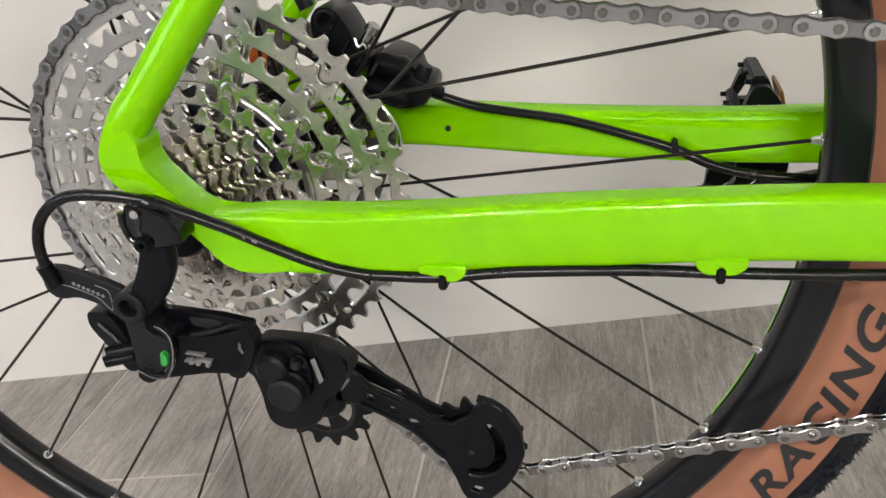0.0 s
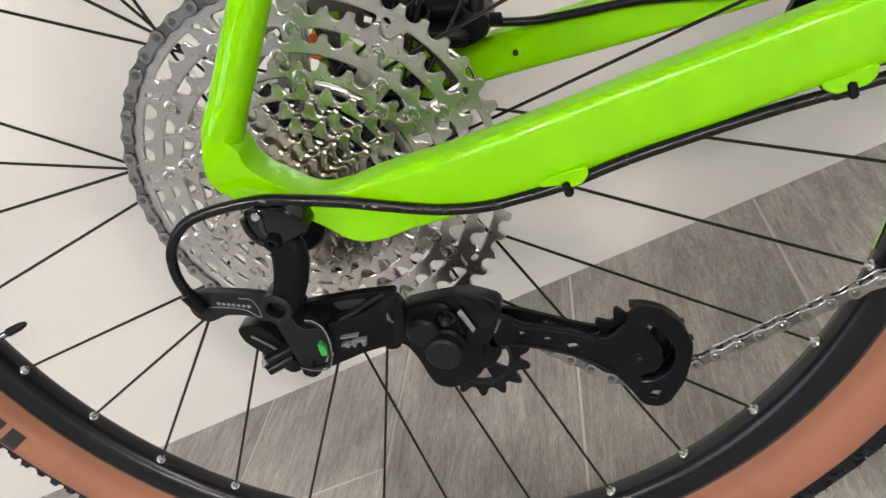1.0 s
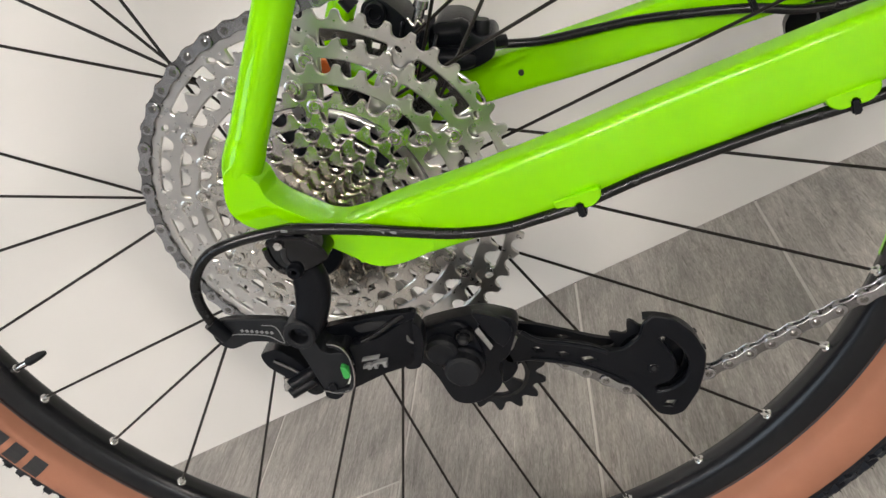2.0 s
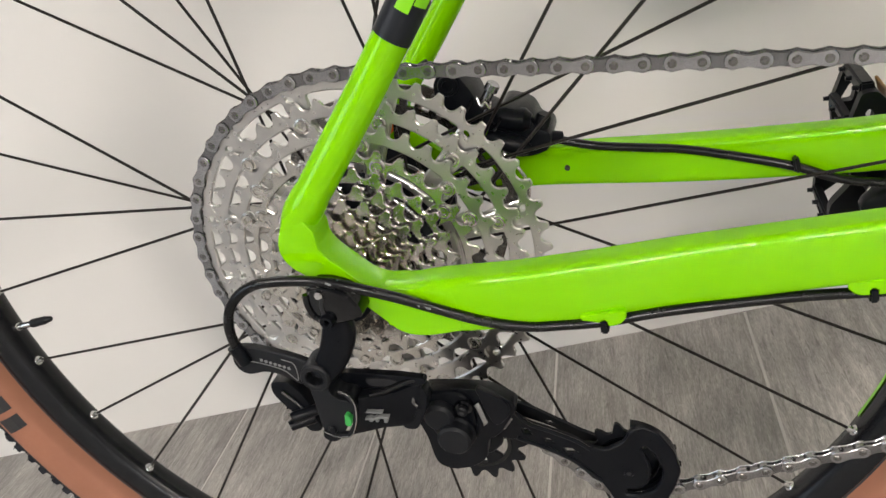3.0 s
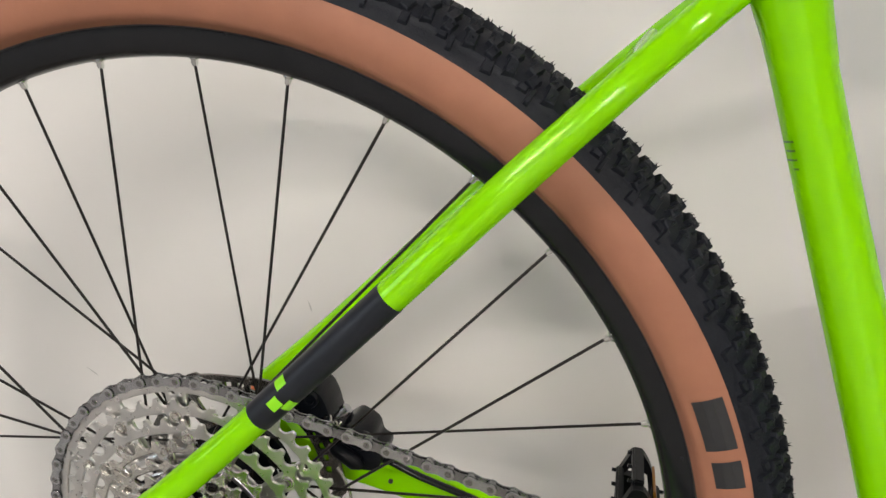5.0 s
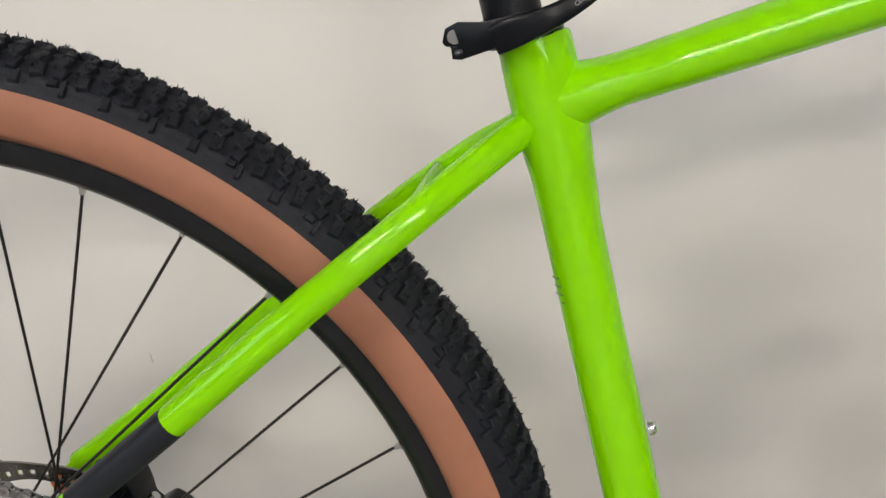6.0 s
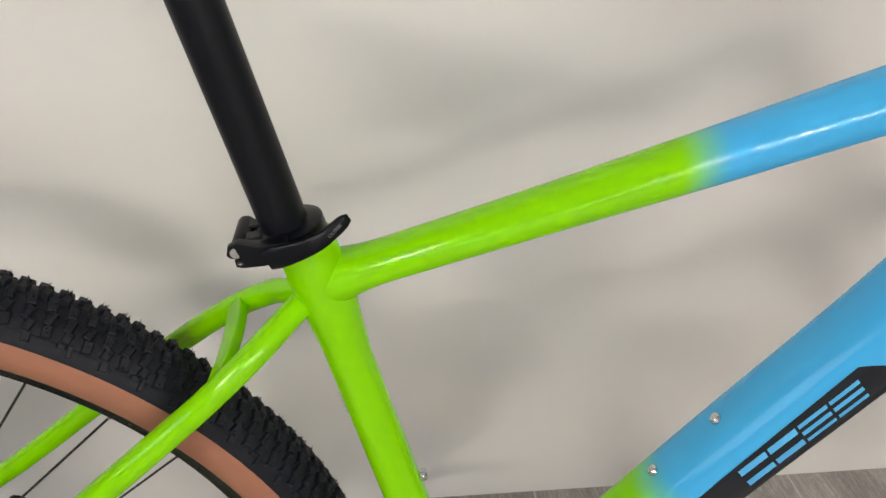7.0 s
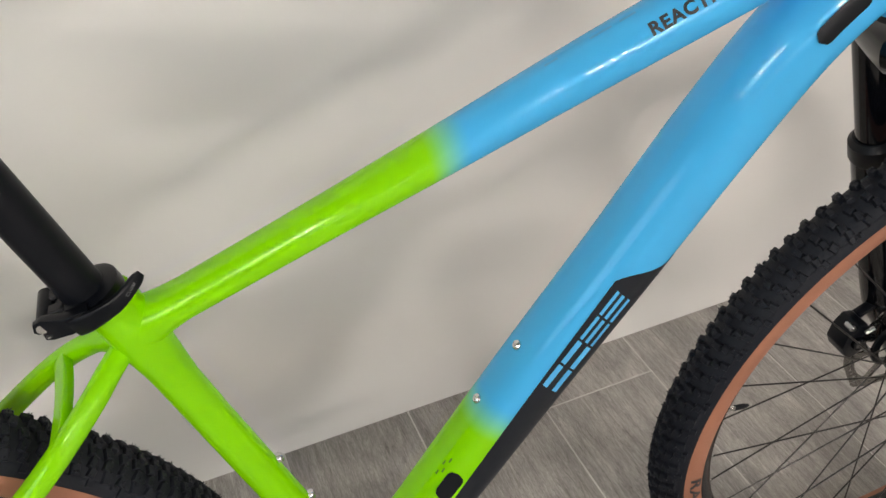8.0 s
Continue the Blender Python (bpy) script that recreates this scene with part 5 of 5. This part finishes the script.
part("caliper_bolt", sweep([(0.1000, 0.0520, 0.3885, 0.0046, 0.0046), (0.1040, 0.0520, 0.3950, 0.0046, 0.0046), (0.1048, 0.0520, 0.3963, 0.0038, 0.0038)], 16), M_PLASTIC, cal, smooth=True)
part("caliper_bolt", sweep([(0.0470, 0.0480, 0.4380, 0.0046, 0.0046), (0.0450, 0.0480, 0.4460, 0.0042, 0.0042)], 14), M_PLASTIC, cal, smooth=True)
part("bleed_port", sweep([(0.0735, 0.0470, 0.4135, 0.0030, 0.0030), (0.0790, 0.0475, 0.4190, 0.0030, 0.0030), (0.0795, 0.0475, 0.4195, 0.0042, 0.0042), (0.0825, 0.0478, 0.4225, 0.0040, 0.0040), (0.0832, 0.0478, 0.4232, 0.0026, 0.0026)], 14), M_CHAIN, cal, "steel bleed nipple", smooth=True)
part("spring_clip", tube([(0.0718, 0.0420, 0.4190), (0.0730, 0.0410, 0.4140), (0.0760, 0.0410, 0.4150), (0.0770, 0.0420, 0.4110), (0.0790, 0.0430, 0.4140)], 0.0009, 8), M_STEEL, cal, "bent steel clip", smooth=True)
for k in range(3):
    part("rib", sweep([(0.0640 + 0.006 * k, 0.0405, 0.4130 - 0.0075 * k, 0.0012, 0.0016), (0.0700 + 0.006 * k, 0.0405, 0.4190 - 0.0075 * k, 0.0012, 0.0016)], 8, square=3), M_GLOSS, cal, smooth=True)
part("hose_banjo", sweep([(0.0920, 0.0515, 0.3870, 0.0046, 0.0046), (0.1000, 0.0535, 0.3830, 0.0046, 0.0046), (0.1005, 0.0537, 0.3827, 0.0038, 0.0038), (0.1090, 0.0580, 0.3780, 0.0036, 0.0036)], 14), M_BLACK, cal, smooth=True)
part("pad_spring", tube([(0.0800, 0.0280, 0.3880), (0.0860, 0.0270, 0.3780), (0.0890, 0.0270, 0.3660), (0.0870, 0.0270, 0.3580)], 0.0011, 8), M_STEEL, cal, "bent steel pad spring", smooth=True)
part("caliper_mount", plate(rounded([(0.0480, 0.4080), (0.0600, 0.4020), (0.0780, 0.3780), (0.0740, 0.3720), (0.0520, 0.3760), (0.0380, 0.3960)], 0.004), 0.0680, 0.0800, 0.002, 2), M_GREEN, cal, "lime green caliper mount", smooth=True)
part("axle_cap", disc(0.0025, 0.4130, 0.0640, 0.0705, 0.0078, 20, 0.001), M_ORANGE, bike, "orange warning cap")

# seat clamp, post and saddle
TILT = Matrix.Translation((seat_axis(0.738) - 0.006, 0, 0.738)) @ Matrix.Rotation(math.atan(ST_SLOPE), 4, "Y")
collar = sweep([(0, 0, z, r, r) for z, r in ((0.0015, 0.0190), (0.0022, 0.0208), (0.007, 0.0215), (0.013, 0.0212), (0.0145, 0.0180), (0.0145, 0.0145))], 32, up=(0, 1, 0), caps=False)
clamp = part("seat_clamp", collar, M_BLACK, bike, "black quick-release seat clamp", smooth=True, m=TILT)
for y0, y1 in ((-0.0125, -0.0025), (0.0025, 0.0125)):
    lug = plate(rounded([(-0.031, 0.0025), (-0.014, 0.0015), (-0.012, 0.0150), (-0.029, 0.0160), (-0.0345, 0.0120), (-0.033, 0.004)], 0.004), y0, y1, 0.0012)
    part("clamp_lug", lug, M_BLACK, clamp, smooth=True)
part("cam_eye", lathe_mesh("cam_eye", [(0.0030, -0.0170), (0.0052, -0.0172), (0.0058, -0.0160), (0.0058, 0.0150), (0.0030, 0.0150)], 24, centre=(-0.0280, 0, 0.0115), closed=True), M_BLACK, clamp, "round black cam eye")
part("cam_pin", disc(-0.0280, 0.0115, -0.0164, 0.014, 0.0031, 18, 0.0005), M_CHROME, clamp, "bright cam pin", smooth=True)
part("clamp_barrel", disc(-0.0280, 0.0062, -0.0170, 0.0165, 0.0024, 18, 0.0008), M_CHROME, clamp, "bright clamp axle", smooth=True)
band = [(-0.0365, -0.0165, -0.0130, 0.0105), (-0.0335, -0.0172, -0.0130, 0.0165), (-0.0270, -0.0190, -0.0130, 0.0180), (-0.0150, -0.0232, -0.0150, 0.0150), (0.0020, -0.0255, -0.0170, 0.0150), (0.0020, -0.0255, -0.0170, 0.0035), (-0.0150, -0.0232, -0.0150, 0.0022), (-0.0290, -0.0186, -0.0130, 0.0008), (-0.0335, -0.0172, -0.0130, 0.0020), (-0.0330, -0.0172, -0.0130, 0.0066), (-0.0300, -0.0182, -0.0130, 0.0074), (-0.0350, -0.0168, -0.0130, 0.0082)]
part("clamp_band", slab(band, 0.0008), M_BLACK, clamp, smooth=True)
part("eye_plug", sweep([(-0.0300, -0.0160, 0.0118, 0.0034, 0.0034), (-0.0300, -0.0186, 0.0118, 0.0034, 0.0034)], 18, up=(0, 0, 1)), M_CHROME, clamp, "bright cam eye", smooth=True)
part("pin_slot", box(-0.0318, -0.0190, 0.0030, -0.0262, -0.0165, 0.0062, bevel=0.0006), M_INK, clamp)
part("clamp_pin", box(-0.0314, -0.0194, 0.0036, -0.0284, -0.0170, 0.0056, bevel=0.0005), M_CHROME, clamp, "bright clamp pin")
lever = [(-0.012, -0.0235, 0.0060, 0.0070, 0.0026), (-0.004, -0.0255, 0.0072, 0.0072, 0.0028), (0.008, -0.0265, 0.0086, 0.0060, 0.0026), (0.019, -0.0262, 0.0106, 0.0052, 0.0024), (0.029, -0.0222, 0.0134, 0.0046, 0.0022), (0.0355, -0.0185, 0.0155, 0.0040, 0.0020), (0.0388, -0.0164, 0.0164, 0.0024, 0.0013)]
lev = part("clamp_lever", sweep([tuple(r) for r in smooth_path(lever, 5)], 16, square=3.6, up=(0, 1, 0)), M_BLACK, clamp, "black quick-release lever", smooth=True)
word = text_mesh("CLOSE", 0.0030, 0.0)
along, face = Vector((1, 0.61, 0.44)).normalized(), Vector((0.61, -1, 0)).normalized()
rise, long = face.cross(along), max(q.co.x for q in word.vertices)
for q in word.vertices:
    q.co = Vector((0.0268, -0.0265, 0.0114)) + along * (q.co.x * 0.0098 / long) + rise * q.co.y
part("print", word, M_GREY, lev, "small grey word on the lever")

POST_END = 0.920


def post_axis(z):
    return seat_axis(0.742) - 0.303 * (z - 0.742) - 0.0080


part("seat_post", sweep([(post_axis(z), 0, z, 0.0143, 0.0143) for z in (0.738, 0.76, 0.80, 0.86, POST_END)], 32), M_MATT, bike, "matt black seat post", smooth=True)
px = post_axis(POST_END)
head = part("post_head", sweep([(px - 0.030, 0, POST_END - 0.010, 0.007, 0.012), (px - 0.026, 0, POST_END - 0.008, 0.012, 0.018), (px + 0.018, 0, POST_END + 0.010, 0.012, 0.020), (px + 0.022, 0, POST_END + 0.012, 0.007, 0.012)], 18, square=3, up=(0, 1, 0)), M_MATT, bike, "black seat post head clamp", smooth=True)
sad = [(-0.150, 0.060, 0.018, 0.968), (-0.135, 0.068, 0.022, 0.970), (-0.09, 0.066, 0.024, 0.966), (-0.03, 0.045, 0.024, 0.962), (0.04, 0.026, 0.022, 0.962), (0.10, 0.020, 0.018, 0.960), (0.125, 0.014, 0.012, 0.957), (0.130, 0.004, 0.004, 0.956)]
saddle = part("saddle", sweep([(px - 0.01 + x, 0, z + 0.004, h, w) for x, w, h, z in smooth_path(sad, 4)], 24, square=2.6, up=(0, 1, 0)), M_PLASTIC, bike, "black padded bicycle saddle", smooth=True)
for s in (-1, 1):
    part("saddle_rail", tube([(px - 0.12, 0.030 * s, 0.958), (px - 0.07, 0.024 * s, 0.936), (px + 0.03, 0.022 * s, 0.933), (px + 0.08, 0.010 * s, 0.956)], 0.0035, 12, 6), M_BLACK, saddle, smooth=True)

# suspension fork
FK = Vector((FRONT, 0, AX))
SIDE = Vector((-0.927, 0, -0.375))
for s in (-1, 1):
    y = Vector((0, 0.066 * s, 0))
    at = lambda d, o=0.0: FK + HD * d + y - SIDE * o
    rows = [(*at(-0.018), 0.014, 0.010), (*at(0.0), 0.019, 0.012), (*at(0.03), 0.0185, 0.014), (*at(0.08, -0.008), 0.0205, 0.0190), (*at(0.24, -0.012), 0.0215, 0.0205), (*at(0.318, -0.012), 0.0220, 0.0215)]
    leg = part("fork_lower", sweep(smooth_path(rows, 4), 24, up=(0, 1, 0)), M_GLOSS, bike, "gloss black suspension fork leg", smooth=True)
    part("wiper_seal", sweep([(*at(0.312, -0.012), 0.0215, 0.0215), (*at(0.316, -0.012), 0.0240, 0.0240), (*at(0.334, -0.012), 0.0235, 0.0235), (*at(0.340, -0.012), 0.0190, 0.0190)], 24), M_PLASTIC, leg, "black rubber wiper seal", smooth=True)
    part("stanchion", sweep([(*at(0.320, -0.012), 0.0168, 0.0168), (*at(0.485, -0.012), 0.0168, 0.0168)], 24), M_GLOSS, bike, "black fork stanchion tube", smooth=True)
crown = [Vector((0, yy, 0)) + FK + HD * (0.480 + 0.012 * (1 - abs(yy) / 0.07)) + SIDE * (0.012 + 0.028 * (1 - abs(yy) / 0.07)) for yy in np.linspace(-0.070, 0.070, 9)]
part("fork_crown", sweep([(*p, 0.021, 0.019) for p in crown], 20, square=3, up=tuple(HD)), M_GLOSS, bike, "gloss black fork crown", smooth=True)
part("fork_arch", sweep([(*(Vector((0, yy, 0)) + FK + HD * (0.290 + 0.105 * (1 - (yy / 0.066) ** 2)) + SIDE * (-0.018)), 0.008, 0.012) for yy in np.linspace(-0.066, 0.066, 15)], 14, square=3, up=tuple(SIDE)), M_GLOSS, bike, smooth=True)
part("steerer_race", sweep([(*(HB - HD * 0.020), 0.028, 0.028), (*(HB - HD * 0.008), 0.029, 0.029)], 24), M_BLACK, bike, smooth=True)
fc = part("front_caliper", plate(rounded([(1.0400, 0.4180), (1.0500, 0.4330), (1.0640, 0.4310), (1.0720, 0.4180), (1.0740, 0.4010), (1.0680, 0.3850), (1.0560, 0.3780), (1.0450, 0.3860), (1.0380, 0.4000)], 0.003), 0.0340, 0.0620, 0.0025, 2), M_BLACK, bike, "black front disc brake caliper", smooth=True)
part("piston_cap", disc(1.0560, 0.4060, 0.0270, 0.0350, 0.0085, 20, 0.0015), M_GLOSS, fc, smooth=True)
part("cylinder_bump", sweep([(1.0640, 0.0320, 0.4130, 0.0050, 0.0050), (1.0820, 0.0380, 0.4000, 0.0052, 0.0052)], 14), M_GLOSS, fc, smooth=True)
part("caliper_bolt", disc(1.0430, 0.4300, 0.0340, 0.0460, 0.0042, 14, 0.001), M_CHAIN, fc, smooth=True)
part("caliper_bolt", disc(1.0780, 0.3860, 0.0320, 0.0440, 0.0040, 14, 0.001), M_CHAIN, fc, smooth=True)
part("bleed_port", sweep([(1.0580, 0.0300, 0.4240, 0.0024, 0.0024), (1.0680, 0.0290, 0.4290, 0.0024, 0.0024)], 10), M_ALU, fc, "steel bleed nipple", smooth=True)
part("caliper_bracket", sweep([(1.0660, 0.0560, 0.4270, 0.0045, 0.0060), (1.0920, 0.0600, 0.4330, 0.0045, 0.0060)], 12, square=3), M_BLACK, fc, smooth=True)


# ---- decals and small fittings on the tubes ----
def on_tube(rows, square=2.0):
    """A function from metres along a tube, degrees round it and a lift to a place."""
    P = np.array([r[:3] for r in rows], float)
    R = np.array([r[3:5] for r in rows], float)
    L = np.r_[0, np.cumsum(np.linalg.norm(np.diff(P, axis=0), axis=1))]

    def place(s, deg, lift=0.0):
        p = np.array([np.interp(s, L, P[:, k]) for k in range(3)])
        q = np.array([np.interp(s + 0.004, L, P[:, k]) - np.interp(s - 0.004, L, P[:, k]) for k in range(3)])
        d = Vector(q).normalized()
        side = d.cross(Vector((0, 1, 0))).normalized()
        top = side.cross(d)
        a, b = (np.interp(s, L, R[:, k]) + lift for k in range(2))
        c, n = math.cos(radians(deg)), math.sin(radians(deg))
        e = 2 / square
        return Vector(p) + side * (a * math.copysign(abs(c) ** e, c)) + top * (b * math.copysign(abs(n) ** e, n))
    return place


def patch(place, edge, nu, nv, lift=0.0003):
    """A thin skin on a tube; edge(u, v) gives metres along and degrees round for u and v from 0 to 1."""
    verts = [place(*edge(i / nu, j / nv), lift) for i in range(nu + 1) for j in range(nv + 1)]
    faces = [(i * (nv + 1) + j, (i + 1) * (nv + 1) + j, (i + 1) * (nv + 1) + j + 1, i * (nv + 1) + j + 1) for i in range(nu) for j in range(nv)]
    return mesh_of("decal", verts, faces, smooth=True)


def slot(place, s, deg, length, width, lift=0.0006, r=0.03):
    """A rounded slot: rows of points round its outline, as one skin."""
    def edge(u, v):
        a = (u - 0.5) * length
        h = width / 2 * math.sqrt(max(0.0, 1 - max(0.0, (abs(a) - (length - width) / 2) / (width / 2)) ** 2))
        return s + a, deg + math.degrees((v - 0.5) * 2 * h / r)
    return patch(place, edge, 14, 6, lift)


dt = on_tube(dt_rows, 2.25)
tt = on_tube([(x, 0, z, a, w) for x, z, a, w in TT])
DT0 = 0.131                  # along the tube to its straight stretch
part("decal", patch(dt, lambda u, v: (DT0 - 0.09 + u * (0.09 + 0.297 + 0.052 * v ** 0.8), 279 + 20 * u - v * (99 + 20 * u)), 60, 16), M_DECAL, bike, "black panel on the down tube")
for k, (wd, bars) in enumerate(((0.0245, 2), (0.0245, 2), (0.0245, 3), (0.0245, 3))):
    s0 = DT0 + 0.182 + 0.0268 * k
    for q in range(bars):
        h = 27 / (2 * bars - 1)
        part("logo_block", patch(dt, lambda u, v: (s0 + u * wd + 0.0040 * (1 - (q * 2 * h + v * h) / 27), 287 - q * 2 * h - v * h), 6, 3, 0.0007), M_SKY, bike)
me = text_mesh("REACTION", 0.0112, 0.04)
span = max(v.co.x for v in me.vertices)
me = fan_fine(me, 1)
for v in me.vertices:
    q = tt(0.3860 + v.co.x * 0.068 / span, 297 + math.degrees(v.co.y / 0.0195), 0.0007)
    v.co = q
part("print", me, M_INK, bike, "black model word on the top tube")
for s0, wd in ((0.318, 0.010), (0.352, 0.016), (0.374, 0.012)):
    part("faint_print", patch(tt, lambda u, v: (s0 + u * wd, 352 + v * 6), 3, 2, 0.0004), M_FAINT, bike, "faint print on the top tube")
part("cable_port", slot(dt, DT0 + 0.050, 307, 0.034, 0.016, 0.0012), M_PLASTIC, bike, "black rubber cable port")
part("cable_port", slot(dt, DT0 + 0.538, 286, 0.044, 0.013, 0.0012), M_PLASTIC, bike, "black rubber cable port")
for k in range(4):
    part("small_print", patch(dt, lambda u, v: (DT0 + 0.050 + 0.0065 * k + u * 0.0050, 338 + v * 3 - (k % 2) * 7), 2, 2, 0.0005), M_FADED, bike)
st = on_tube([(seat_axis(z) - 0.0008, 0, z, 0.0161, 0.0161) for z in (0.46, 0.74)])
for k, w in enumerate((0.003, 0.007, 0.006, 0.007)):
    part("small_print", patch(st, lambda u, v: (0.1600 + 0.0046 * k + v * 0.0010, u * math.degrees(w / 0.0165) - 42), 3, 1, 0.0004), M_FADED, bike)


def rivet_bolt(p, n):
    p, n = Vector(p), Vector(n).normalized()
    rows = [(*(p + n * h), r, r) for h, r in ((-0.002, 0.0046), (0.0006, 0.0046), (0.0018, 0.0040), (0.0028, 0.0026), (0.0028, 0.0018), (0.0016, 0.0016))]
    part("bottle_bolt", sweep(rows, 16, up=(0, 1, 0), caps=True), M_CHROME, bike, "round steel bottle cage bolt", smooth=True)


for s in (0.0, 0.064):
    p = dt(DT0 + 0.134 + s, 0.0, 0.0005)
    rivet_bolt(p, (-0.83, 0, 0.557))
for z in (0.472, 0.533):
    rivet_bolt((seat_axis(z) + 0.0178, 0, z + 0.004), (0.956, 0, 0.293))
ss = on_tube([(x, -y, z, r, r) for x, y, z, r in smooth_path([(0.010, 0.083, 0.421, 0.0090), (0.040, 0.079, 0.4475, 0.0086), (0.078, 0.0735, 0.4825, 0.0084), (0.15, 0.067, 0.5515, 0.0086), (0.205, 0.0595, 0.605, 0.0088)], 5)])
part("decal", patch(ss, lambda u, v: (0.0935 + u * 0.1000, v * 359.9), 24, 24, 0.0003), M_DECAL, bike, "black band round the seat stay")
for du, dv in ((0.0054, 42), (-0.0043, -3), (0.0, -46)):
    part("logo_block", patch(ss, lambda u, v: (0.1150 + du + (u - 0.5) * 0.0070, 272 + dv + (v - 0.5) * 40), 3, 5, 0.0007), M_LIME, bike)

# ---- floor, laid in long tiles ----
floor = setting("floor", box(X0 - THICK, Y0 - THICK, -0.06, X1 + THICK, 0, -0.0008), M_GROUT, "grey wood-look tile floor with pale joints")
WIDE, LONG, FIRST = 0.2185, 1.20, -0.037
cuts = {-2: -0.214, 4: -0.094}
rng = random.Random(5)
plank_meshes = {}
for i in range(math.ceil((X0 - FIRST) / WIDE) - 1, math.floor((X1 - FIRST) / WIDE) + 1):
    x0, x1 = max(X0, FIRST + WIDE * i), min(X1, FIRST + WIDE * (i + 1))
    y = 0.004                        # the first tiles run under the wall's plaster
    end = cuts.get(i, -0.50 - 0.1 * rng.randrange(0, 6))
    while y > Y0:
        lo = max(end, Y0)
        key = (round(x1 - x0, 4), round(y - lo, 4))
        if key not in plank_meshes:
            bm = box(-key[0] / 2 + 0.0014, -key[1] / 2 + 0.0014, -0.008, key[0] / 2 - 0.0014, key[1] / 2 - 0.0014, 0)
            top = [e for e in bm.edges if all(v.co.z > -0.001 for v in e.verts)]
            bmesh.ops.bevel(bm, geom=top, offset=0.0006, segments=1, affect="EDGES")
            me = bpy.data.meshes.new("floor_tile")
            bm.to_mesh(me)
            bm.free()
            me.materials.append(M_PLANK)
            plank_meshes[key] = me
        ob = new("floor_tile", plank_meshes[key])
        ob.parent = floor
        ob.matrix_basis = Matrix.Translation(((x0 + x1) / 2, (y + lo) / 2, 0))
        y, end = lo, lo - LONG
